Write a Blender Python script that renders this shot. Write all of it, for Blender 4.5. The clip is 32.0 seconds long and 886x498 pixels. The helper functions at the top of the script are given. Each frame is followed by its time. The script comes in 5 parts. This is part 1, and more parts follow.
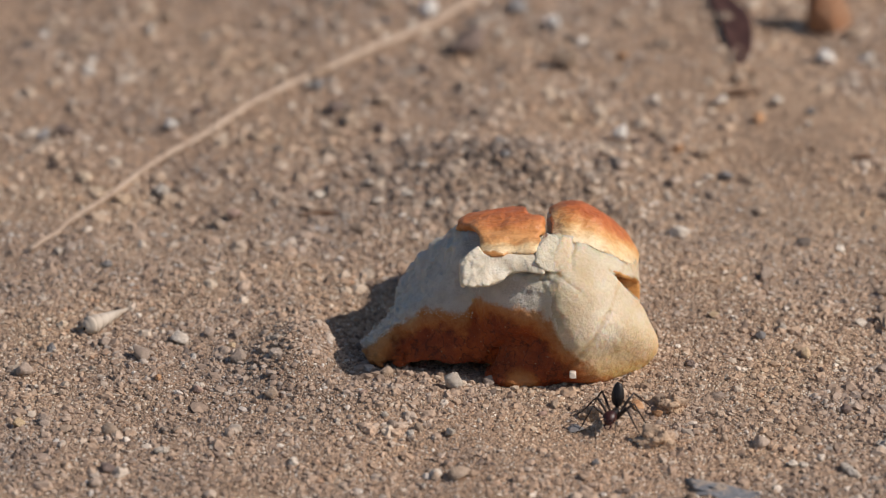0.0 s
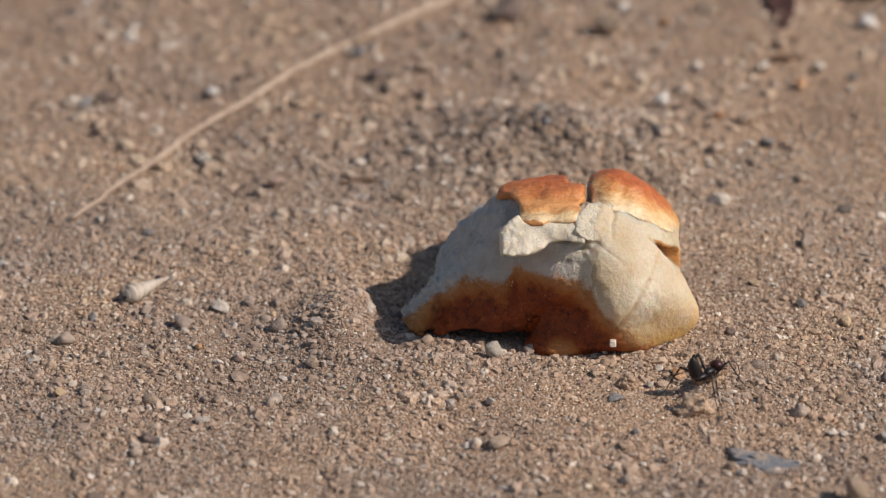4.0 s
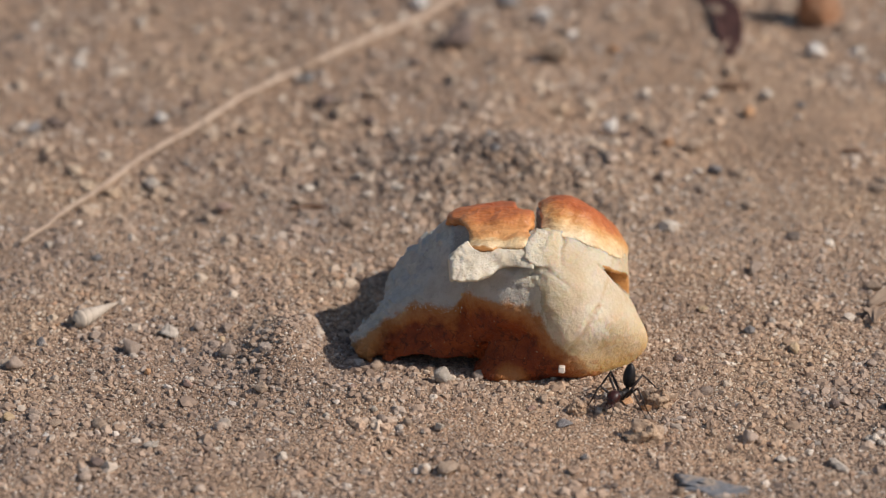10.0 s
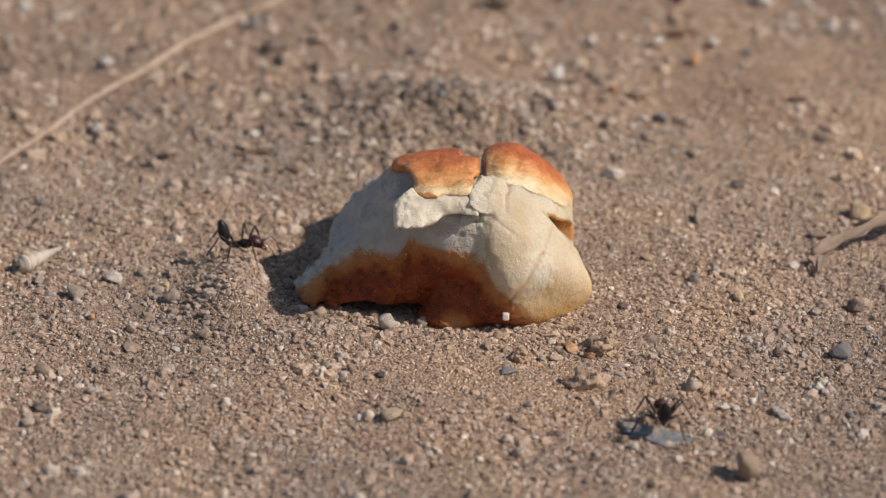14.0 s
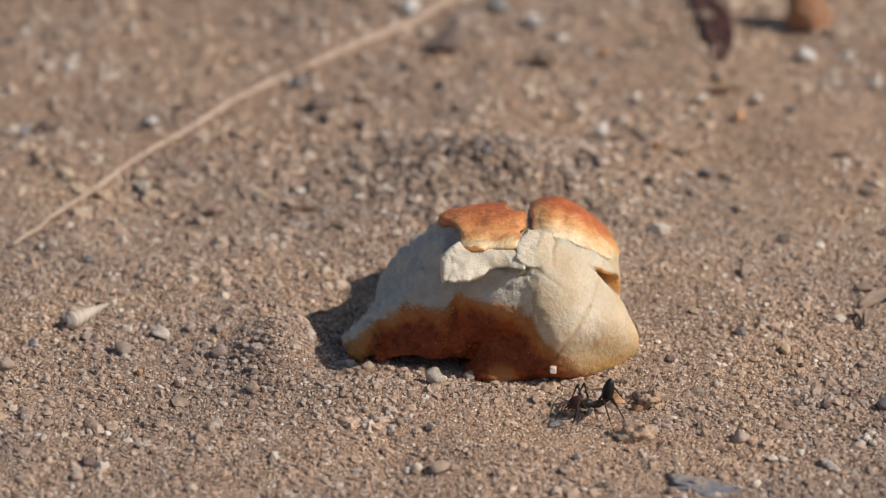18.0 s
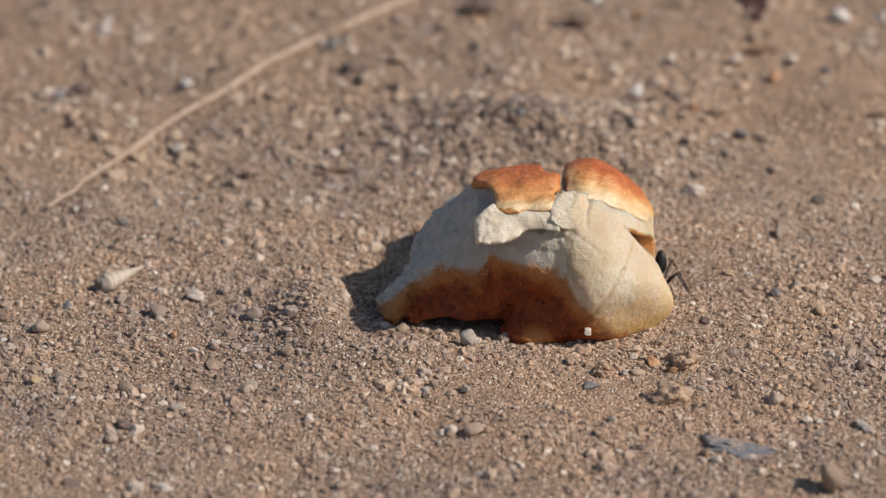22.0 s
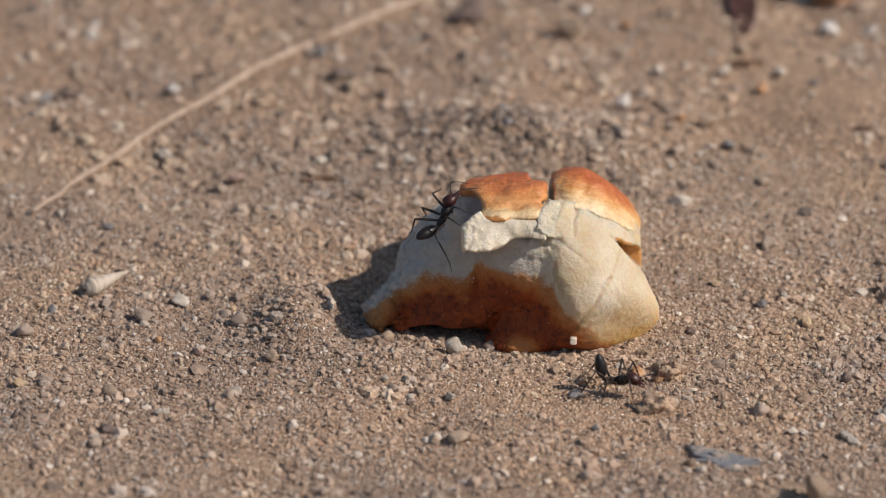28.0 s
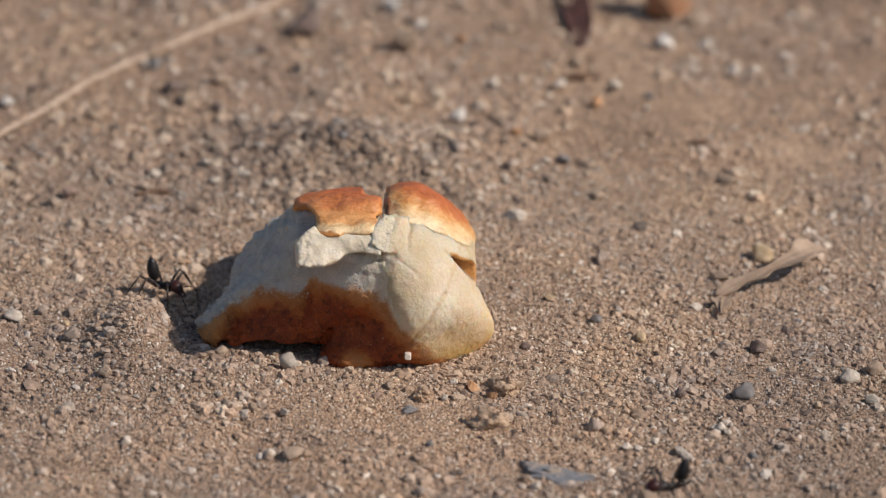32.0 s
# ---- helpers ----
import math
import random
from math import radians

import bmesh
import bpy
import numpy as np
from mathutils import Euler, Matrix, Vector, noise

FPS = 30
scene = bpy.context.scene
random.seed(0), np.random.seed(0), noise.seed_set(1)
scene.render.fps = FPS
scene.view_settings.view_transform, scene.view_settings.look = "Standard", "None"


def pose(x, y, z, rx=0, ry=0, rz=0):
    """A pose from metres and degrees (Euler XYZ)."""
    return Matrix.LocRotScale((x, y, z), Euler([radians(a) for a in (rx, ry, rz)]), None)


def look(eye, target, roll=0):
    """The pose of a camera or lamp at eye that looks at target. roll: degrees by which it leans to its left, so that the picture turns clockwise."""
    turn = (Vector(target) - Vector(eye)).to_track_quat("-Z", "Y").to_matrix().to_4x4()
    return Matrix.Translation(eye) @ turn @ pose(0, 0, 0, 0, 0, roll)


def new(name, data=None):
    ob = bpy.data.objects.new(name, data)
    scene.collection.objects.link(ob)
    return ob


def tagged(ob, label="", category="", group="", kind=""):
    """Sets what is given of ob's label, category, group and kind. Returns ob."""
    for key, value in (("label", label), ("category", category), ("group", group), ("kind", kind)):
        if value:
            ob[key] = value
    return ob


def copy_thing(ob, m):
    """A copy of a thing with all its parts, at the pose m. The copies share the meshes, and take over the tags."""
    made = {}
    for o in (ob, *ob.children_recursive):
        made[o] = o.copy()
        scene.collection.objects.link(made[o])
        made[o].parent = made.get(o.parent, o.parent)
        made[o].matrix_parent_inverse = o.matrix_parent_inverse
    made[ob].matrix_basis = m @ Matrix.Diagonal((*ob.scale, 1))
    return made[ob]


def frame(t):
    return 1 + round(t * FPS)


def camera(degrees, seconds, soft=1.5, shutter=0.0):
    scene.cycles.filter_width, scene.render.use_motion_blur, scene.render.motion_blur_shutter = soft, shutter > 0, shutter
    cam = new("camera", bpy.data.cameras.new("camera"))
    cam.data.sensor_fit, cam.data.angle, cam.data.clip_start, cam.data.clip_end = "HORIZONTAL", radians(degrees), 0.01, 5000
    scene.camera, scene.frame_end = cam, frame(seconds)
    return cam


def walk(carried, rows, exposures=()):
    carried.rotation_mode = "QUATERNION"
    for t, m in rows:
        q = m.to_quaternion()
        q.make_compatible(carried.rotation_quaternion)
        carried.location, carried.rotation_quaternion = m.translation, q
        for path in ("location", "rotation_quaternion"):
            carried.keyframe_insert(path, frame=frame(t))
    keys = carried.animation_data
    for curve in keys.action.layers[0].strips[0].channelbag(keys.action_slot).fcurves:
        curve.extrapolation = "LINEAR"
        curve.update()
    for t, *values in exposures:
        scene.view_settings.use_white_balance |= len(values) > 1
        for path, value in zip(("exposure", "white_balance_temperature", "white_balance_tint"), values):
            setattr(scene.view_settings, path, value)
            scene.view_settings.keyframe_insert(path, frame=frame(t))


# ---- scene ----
cam = camera(11.0, 32.0, soft=1.2)
cam.data.dof.use_dof = True
cam.data.dof.focus_distance = 0.772
cam.data.dof.aperture_fstop = 15.5
PATH = [
    (0.0, pose(-0.00191, -0.70327, 0.35713, 64.2606, 0.1266, 0.6978)),
    (0.5, pose(-0.00176, -0.70314, 0.35750, 63.7442, 0.0722, 0.7501)),
    (1.0, pose(-0.00166, -0.70289, 0.35804, 63.3264, 0.0898, 0.6304)),
    (1.5, pose(-0.00162, -0.70253, 0.35867, 63.3335, 0.1283, 0.4807)),
    (2.0, pose(-0.00158, -0.70215, 0.35920, 63.5600, 0.2069, 0.7571)),
    (2.5, pose(-0.00148, -0.70185, 0.35955, 63.7837, 0.3211, 0.9007)),
    (4.5, pose(0.00092, -0.70225, 0.36045, 63.5956, 0.5266, 1.3209)),
    (5.0, pose(0.00067, -0.70229, 0.36033, 63.6939, 0.3284, 0.9529)),
    (5.5, pose(0.00015, -0.70246, 0.36001, 64.0170, -0.2097, 0.2201)),
    (6.0, pose(-0.00044, -0.70277, 0.35958, 64.1825, -0.2539, -0.0120)),
    (6.5, pose(-0.00089, -0.70309, 0.35929, 64.3691, -0.2004, 0.2820)),
    (7.0, pose(-0.00118, -0.70322, 0.35933, 64.2687, -0.2830, 0.3697)),
    (7.5, pose(-0.00134, -0.70313, 0.35957, 63.8703, -0.2858, 0.2969)),
    (8.0, pose(-0.00135, -0.70299, 0.35969, 63.8974, -0.1654, 0.3822)),
    (8.5, pose(-0.00119, -0.70299, 0.35958, 64.0617, -0.0324, 0.5435)),
    (9.0, pose(-0.00096, -0.70311, 0.35938, 64.2635, 0.0212, 0.5510)),
    (9.5, pose(-0.00082, -0.70319, 0.35925, 64.2679, 0.0817, 0.5291)),
    (10.0, pose(-0.00076, -0.70313, 0.35920, 64.0511, 0.0608, 0.6769)),
    (10.5, pose(-0.00073, -0.70297, 0.35915, 63.7106, 0.0725, 0.8689)),
    (11.0, pose(-0.00069, -0.70283, 0.35917, 63.7782, 0.1320, 0.9131)),
    (11.5, pose(-0.00066, -0.70276, 0.35934, 63.9178, 0.0963, 0.8613)),
    (12.0, pose(-0.00063, -0.70272, 0.35966, 63.9579, 0.1172, 0.8255)),
    (12.5, pose(-0.00056, -0.70268, 0.35995, 63.9685, 0.2253, 0.9837)),
    (13.0, pose(-0.00039, -0.70268, 0.36002, 63.7562, 0.1920, 0.8582)),
    (13.5, pose(-0.00015, -0.70275, 0.35991, 63.6808, 0.1487, 0.9692)),
    (14.0, pose(0.00003, -0.70288, 0.35975, 63.3455, -0.4858, 0.2431)),
    (14.5, pose(0.00001, -0.70304, 0.35960, 63.4802, -0.5276, 0.0297)),
    (16.5, pose(-0.00198, -0.70576, 0.35593, 63.6488, -0.2429, 0.3058)),
    (17.0, pose(-0.00203, -0.70586, 0.35579, 64.1531, -0.1704, 0.4450)),
    (17.5, pose(-0.00204, -0.70593, 0.35572, 64.5120, -0.0883, 0.5486)),
    (18.0, pose(-0.00203, -0.70593, 0.35567, 64.3845, -0.0567, 0.5098)),
    (18.5, pose(-0.00201, -0.70585, 0.35563, 64.0970, -0.0756, 0.5680)),
    (19.0, pose(-0.00201, -0.70572, 0.35561, 63.8151, -0.1351, 0.6237)),
    (19.5, pose(-0.00202, -0.70564, 0.35565, 63.8175, -0.0451, 0.6132)),
    (20.0, pose(-0.00200, -0.70564, 0.35582, 63.9950, 0.1158, 0.8196)),
    (20.5, pose(-0.00186, -0.70565, 0.35603, 64.2908, 0.3975, 1.0619)),
    (21.0, pose(-0.00162, -0.70561, 0.35613, 64.2851, 0.4406, 1.3059)),
    (21.5, pose(-0.00140, -0.70553, 0.35607, 64.1827, 0.3309, 1.0528)),
    (22.0, pose(-0.00131, -0.70544, 0.35593, 63.8794, 0.2665, 0.8882)),
    (22.5, pose(-0.00132, -0.70536, 0.35587, 63.9473, 0.2497, 0.9343)),
    (23.0, pose(-0.00131, -0.70525, 0.35590, 64.1425, 0.2580, 0.8456)),
    (23.5, pose(-0.00124, -0.70514, 0.35581, 64.4364, 0.4940, 0.9047)),
    (24.0, pose(-0.00115, -0.70512, 0.35545, 64.6257, 0.4360, 0.9595)),
    (24.5, pose(-0.00106, -0.70527, 0.35489, 64.4538, 0.4447, 0.8408)),
    (25.0, pose(-0.00098, -0.70554, 0.35436, 64.1674, 0.2963, 0.9233)),
    (25.5, pose(-0.00092, -0.70580, 0.35395, 64.2436, -0.0322, 0.4889)),
    (27.5, pose(-0.00247, -0.70479, 0.35280, 64.2947, -0.3519, 0.7954)),
    (28.0, pose(-0.00229, -0.70483, 0.35323, 64.1312, -0.3938, 0.9387)),
    (28.5, pose(-0.00221, -0.70494, 0.35374, 64.2051, -0.3829, 0.9981)),
    (29.0, pose(-0.00238, -0.70511, 0.35408, 64.6177, -0.8723, 0.3533)),
    (29.5, pose(-0.00266, -0.70531, 0.35404, 64.8127, -0.8846, -0.0591)),
    (30.0, pose(-0.00273, -0.70538, 0.35369, 64.7039, -0.7108, 0.2930)),
    (30.5, pose(-0.00242, -0.70508, 0.35340, 64.4111, -0.6087, 0.4016)),
    (31.0, pose(-0.00195, -0.70433, 0.35350, 64.0224, -0.7939, 0.1877)),
    (31.5, pose(-0.00160, -0.70329, 0.35397, 63.8880, -1.1085, -0.3551)),
    (32.0, pose(-0.00145, -0.70224, 0.35458, 64.1718, -1.2998, -0.8415)),
]
walk(cam, PATH, exposures=[(0.0, 0.0), (32.0, 0.0)])

# sky and sun: clear afternoon sky, sun to the side and a little behind the viewer
SUN_DIR = Vector((1.0, -0.20, 0.925)).normalized()
world = bpy.data.worlds.new("world")
scene.world = world
world.use_nodes = True
wn, wl = world.node_tree.nodes, world.node_tree.links
sky = wn.new("ShaderNodeTexSky")
sky.sky_type, sky.sun_disc = "NISHITA", False
sky.sun_elevation = math.asin(SUN_DIR.z)
sky.sun_rotation = math.atan2(SUN_DIR.x, SUN_DIR.y)
wl.new(sky.outputs[0], wn["Background"].inputs[0])
wn["Background"].inputs[1].default_value = 0.079
sun = new("sun", bpy.data.lights.new("sun", "SUN"))
sun.data.energy, sun.data.angle, sun.data.color = 3.88, radians(0.55), (1.0, 0.905, 0.835)
sun.matrix_world = look(SUN_DIR * 3, (0, 0, 0))

MM = 0.001
rng = np.random.default_rng(7)


# ---- small tools ----
LATTICE = np.random.default_rng(3).random((32, 32, 32))


def vnoise(x, y, z):
    """Smooth value noise in -1..1 on arrays."""
    xi, yi, zi = np.floor(x).astype(int), np.floor(y).astype(int), np.floor(z).astype(int)
    fx, fy, fz = x - xi, y - yi, z - zi
    fx, fy, fz = (f * f * (3 - 2 * f) for f in (fx, fy, fz))
    out = 0
    for a in (0, 1):
        for b in (0, 1):
            for c in (0, 1):
                wgt = (fx if a else 1 - fx) * (fy if b else 1 - fy) * (fz if c else 1 - fz)
                out = out + wgt * LATTICE[(xi + a) % 32, (yi + b) % 32, (zi + c) % 32]
    return out * 2 - 1


def mesh_from(name, verts, faces, smooth=True):
    """A mesh from an array of vertices and an array of triangles or quads."""
    me = bpy.data.meshes.new(name)
    verts, faces = np.asarray(verts, dtype=np.float32), np.asarray(faces, dtype=np.int32)
    n, k = faces.shape
    me.vertices.add(len(verts))
    me.vertices.foreach_set("co", verts.ravel())
    me.loops.add(n * k)
    me.loops.foreach_set("vertex_index", faces.ravel())
    me.polygons.add(n)
    me.polygons.foreach_set("loop_start", np.arange(0, n * k, k, dtype=np.int32))
    me.polygons.foreach_set("use_smooth", np.full(n, smooth))
    me.update(calc_edges=True)
    me.validate()
    return me


def part(name, me, material, parent=None, label=""):
    """Links a mesh as one object, under a thing or a part."""
    if isinstance(me, bmesh.types.BMesh):
        bm, me = me, bpy.data.meshes.new(name)
        for fa in bm.faces:
            fa.smooth = True
        bm.to_mesh(me)
        bm.free()
    if not me.materials:
        me.materials.append(material)
    ob = new(name, me)
    ob.parent = parent
    return tagged(ob, label)


def tube(points, radii, sides=8):
    """A closed tapered tube along points: vertices and triangles."""
    pts = np.asarray(points, float)
    n = len(pts)
    rad = np.interp(np.linspace(0, 1, n), np.linspace(0, 1, len(radii)), radii)
    tang = np.gradient(pts, axis=0)
    tang /= np.linalg.norm(tang, axis=1, keepdims=True) + 1e-12
    ref = np.array([0.13, 0.21, 0.97]) if abs(tang[:, 2]).mean() < 0.8 else np.array([0.97, 0.21, 0.1])
    side = np.cross(tang, ref)
    side /= np.linalg.norm(side, axis=1, keepdims=True)
    up = np.cross(side, tang)
    ang = np.linspace(0, 2 * np.pi, sides, endpoint=False)
    ring = pts[:, None] + rad[:, None, None] * (side[:, None] * np.cos(ang)[None, :, None] + up[:, None] * np.sin(ang)[None, :, None])
    verts = np.vstack([ring.reshape(-1, 3), pts[:1], pts[-1:]])
    tri = []
    for i in range(n - 1):
        for j in range(sides):
            a, b = i * sides + j, i * sides + (j + 1) % sides
            tri += [(a, b, b + sides), (a, b + sides, a + sides)]
    for j in range(sides):
        tri += [(n * sides, (j + 1) % sides, j), (n * sides + 1, (n - 1) * sides + j, (n - 1) * sides + (j + 1) % sides)]
    return verts, np.array(tri)


def merge(pieces):
    verts, faces, o = [], [], 0
    for v, f in pieces:
        verts.append(v)
        faces.append(np.asarray(f) + o)
        o += len(v)
    return np.vstack(verts), np.vstack(faces)


def ball(levels):
    """Unit icosphere as arrays."""
    bm = bmesh.new()
    bmesh.ops.create_icosphere(bm, subdivisions=levels, radius=1)
    v = np.array([a.co[:] for a in bm.verts])
    f = np.array([[a.index for a in fa.verts] for fa in bm.faces])
    bm.free()
    return v, f


def blob(levels, radii, rough=0.0, scale=1.0, seed=0.0, taper=0.0):
    """An uneven ellipsoid; taper narrows it towards +x."""
    v, f = ball(levels)
    if rough:
        v = v * (1 + rough * vnoise(v[:, 0] * scale + seed, v[:, 1] * scale + 7, v[:, 2] * scale + 3))[:, None]
    if taper:
        v[:, 1:] *= (1 - taper * v[:, :1])
    return v * np.array(radii), f


def surface(field, lo, hi, step):
    """The zero surface of a field of (x, y, z) arrays in a box, as vertices and quads (surface nets)."""
    ax = [np.arange(a, b + step, step) for a, b in zip(lo, hi)]
    g = np.meshgrid(*ax, indexing="ij")
    val = field(*g)
    ins = val < 0
    nx, ny, nz = (len(a) - 1 for a in ax)
    acc, cnt = np.zeros((nx, ny, nz, 3)), np.zeros((nx, ny, nz))
    corner = [(a, b, c) for a in (0, 1) for b in (0, 1) for c in (0, 1)]

    def at(arr, o):
        return arr[o[0]:o[0] + nx, o[1]:o[1] + ny, o[2]:o[2] + nz]

    for p in corner:
        for k in range(3):
            if p[k]:
                continue
            q = tuple(p[i] + (i == k) for i in range(3))
            va, vb = at(val, p), at(val, q)
            cross = at(ins, p) != at(ins, q)
            tt = np.where(cross, va / np.where(cross, va - vb, 1), 0)
            for i in range(3):
                acc[..., i] += cross * (p[i] + (tt if i == k else 0))
            cnt += cross
    live = cnt > 0
    index = np.full((nx, ny, nz), -1)
    index[live] = np.arange(live.sum())
    base = np.stack(np.meshgrid(np.arange(nx), np.arange(ny), np.arange(nz), indexing="ij"), -1)
    verts = (base[live] + acc[live] / cnt[live][:, None]) * step + np.array([a[0] for a in ax])
    quads = []
    for k in range(3):
        i, j = (k + 1) % 3, (k + 2) % 3
        sl = [slice(1, n) for n in (nx, ny, nz)]
        sl[k] = slice(0, (nx, ny, nz)[k])
        up = list(sl)
        up[k] = slice(1, (nx, ny, nz)[k] + 1)
        a, b = ins[tuple(sl)], ins[tuple(up)]
        where = np.argwhere(a != b)
        flip = a[a != b]
        where = where + np.array([s.start for s in sl])
        ei, ej = np.eye(3, dtype=int)[i], np.eye(3, dtype=int)[j]
        c = [index[tuple((where - o).T)] for o in (ei + ej, ej, 0 * ei, ei)]
        q = np.stack(c, 1)
        q[~flip] = q[~flip][:, ::-1]
        quads.append(q)
    return verts, np.vstack(quads)


# ---- materials ----
class Paint:
    """Short hand for a node material."""

    def __init__(self, name, rough=0.8, spec=0.3):
        self.m = bpy.data.materials.new(name)
        self.m.use_nodes = True
        self.n, self.l = self.m.node_tree.nodes, self.m.node_tree.links
        self.b = self.n["Principled BSDF"]
        self.b.inputs["Roughness"].default_value = rough
        self.b.inputs["Specular IOR Level"].default_value = spec
        self.co = self.n.new("ShaderNodeTexCoord").outputs["Object"]

    def noise(self, scale, detail=4.0, rough=0.6):
        t = self.n.new("ShaderNodeTexNoise")
        t.inputs["Scale"].default_value, t.inputs["Detail"].default_value = scale, detail
        t.inputs["Roughness"].default_value = rough
        self.l.new(self.co, t.inputs["Vector"])
        return t.outputs["Fac"]

    def streaks(self, scale, squeeze):
        """Noise drawn out along x."""
        v = self.n.new("ShaderNodeVectorMath")
        v.operation = "MULTIPLY"
        v.inputs[1].default_value = (1.0, squeeze, squeeze)
        self.l.new(self.co, v.inputs[0])
        t = self.n.new("ShaderNodeTexNoise")
        t.inputs["Scale"].default_value, t.inputs["Detail"].default_value = scale, 5
        self.l.new(v.outputs[0], t.inputs["Vector"])
        return t.outputs["Fac"]

    def cells(self, scale):
        t = self.n.new("ShaderNodeTexVoronoi")
        t.inputs["Scale"].default_value = scale
        self.l.new(self.co, t.inputs["Vector"])
        return t.outputs["Distance"]

    def grains(self, scale):
        """A tone and a relief for each small grain of a bed of sand."""
        t = self.n.new("ShaderNodeTexVoronoi")
        t.inputs["Scale"].default_value = scale
        self.l.new(self.co, t.inputs["Vector"])
        s = self.n.new("ShaderNodeSeparateColor")
        self.l.new(t.outputs["Color"], s.inputs[0])
        return s.outputs[0], t.outputs["Distance"]

    def axis(self, i):
        s = self.n.new("ShaderNodeSeparateXYZ")
        self.l.new(self.co, s.inputs[0])
        return s.outputs[i]

    def math(self, op, a, b=0.0):
        t = self.n.new("ShaderNodeMath")
        t.operation = op
        for k, v in enumerate((a, b)):
            if isinstance(v, (int, float)):
                t.inputs[k].default_value = v
            else:
                self.l.new(v, t.inputs[k])
        return t.outputs[0]

    def ramp(self, fac, stops):
        r = self.n.new("ShaderNodeValToRGB")
        e = r.color_ramp.elements
        while len(e) < len(stops):
            e.new(0.5)
        for el, (p, c) in zip(e, stops):
            el.position, el.color = p, (*c, 1)
        self.l.new(fac, r.inputs[0])
        return r.outputs[0]

    def mix(self, fac, a, b, kind="MIX"):
        t = self.n.new("ShaderNodeMix")
        t.data_type, t.blend_type = "RGBA", kind
        for k, v in ((0, fac), (6, a), (7, b)):
            if isinstance(v, (int, float)):
                t.inputs[k].default_value = v
            elif isinstance(v, tuple):
                t.inputs[k].default_value = (*v, 1)
            else:
                self.l.new(v, t.inputs[k])
        return t.outputs[2]

    def step(self, v, lo, hi):
        t = self.n.new("ShaderNodeMapRange")
        t.interpolation_type = "SMOOTHSTEP"
        t.inputs[1].default_value, t.inputs[2].default_value = lo, hi
        self.l.new(v, t.inputs[0])
        return t.outputs[0]

    def baked(self, own):
        """Own colour with the browned underside of the roll over it: tan at its rim, dark and mottled inside."""
        x, z = self.axis(0), self.axis(2)
        n, f = self.noise(260, 5, 0.65), self.noise(900, 5, 0.7)
        rim = self.math("ADD", 0.0100, self.math("MULTIPLY", self.step(x, -0.0080, -0.0058), 0.0036))
        rim = self.math("SUBTRACT", rim, self.math("MULTIPLY", self.math("MAXIMUM", self.math("SUBTRACT", -0.015, x), 0.0), 0.80))
        above = self.math("SUBTRACT", z, rim)
        right = self.math("MULTIPLY", self.math("SUBTRACT", self.math("ADD", x, self.math("MULTIPLY", z, 0.9)), 0.0160), 0.74)
        g = self.math("ADD", self.math("MAXIMUM", above, right), self.math("MULTIPLY", self.math("SUBTRACT", n, 0.5), 0.0050))
        g = self.math("ADD", g, self.math("MULTIPLY", self.math("SUBTRACT", f, 0.5), 0.0018))
        bulge = self.math("ADD", self.math("POWER", self.math("DIVIDE", self.math("SUBTRACT", x, 0.0002), 0.0050), 2.0), self.math("POWER", self.math("DIVIDE", z, 0.0044), 2.0))
        g = self.math("ADD", g, self.math("MULTIPLY", self.step(self.math("ADD", bulge, n), 2.4, 0.4), 0.0100))
        mott = self.math("ADD", self.math("MULTIPLY", n, 0.65), self.math("MULTIPLY", f, 0.35))
        brown = self.ramp(mott, [(0.34, (0.14, 0.022, 0.005)), (0.50, (0.29, 0.052, 0.009)), (0.66, (0.43, 0.092, 0.016))])
        brown = self.mix(self.step(self.noise(2200, 3, 0.6), 0.66, 0.72), brown, (0.50, 0.33, 0.19))
        crack = self.step(self.math("ABSOLUTE", self.math("SUBTRACT", self.noise(300, 4, 0.55), 0.5)), 0.022, 0.004)
        brown = self.mix(self.math("MULTIPLY", crack, 0.65), brown, (0.045, 0.011, 0.004))
        rust = self.ramp(mott, [(0.35, (0.38, 0.100, 0.018)), (0.65, (0.54, 0.18, 0.036))])
        brown = self.mix(self.step(g, -0.0034, -0.0008), brown, rust)
        brown = self.mix(self.step(x, -0.0190, -0.0235), brown, (0.56, 0.23, 0.065))
        front = self.step(self.axis(1), 0.0010, -0.0025)
        own = self.mix(self.math("MULTIPLY", self.step(g, 0.0014, 0.0000), front), own, (0.52, 0.27, 0.115))
        return self.mix(self.math("MULTIPLY", self.step(g, 0.0018, -0.0022), front), own, brown), self.math("ADD", n, f)

    def patch(self, x, y, rx, ry, drift):
        """One where a patch of soil lies, fading out unevenly."""
        ax = self.math("POWER", self.math("DIVIDE", self.math("SUBTRACT", self.axis(0), x), rx), 2.0)
        ay = self.math("POWER", self.math("DIVIDE", self.math("SUBTRACT", self.axis(1), y), ry), 2.0)
        return self.step(self.math("ADD", self.math("ADD", ax, ay), drift), 2.0, 0.6)

    def dusty(self):
        """A tint for the paler, finer sand beside and before the roll, with a darker, greyer patch at the right front.
        """
        drift = self.noise(24, 4)
        out = self.ramp(self.patch(0.048, 0.072, 0.058, 0.086, drift), [(0.0, (1.01, 1.01, 1.0)), (1.0, (1.15, 1.145, 1.11))])
        out = self.mix(1.0, out, self.ramp(self.patch(0.006, -0.042, 0.040, 0.019, drift), [(0.0, (1, 1, 1)), (1.0, (1.15, 1.11, 1.06))]), "MULTIPLY")
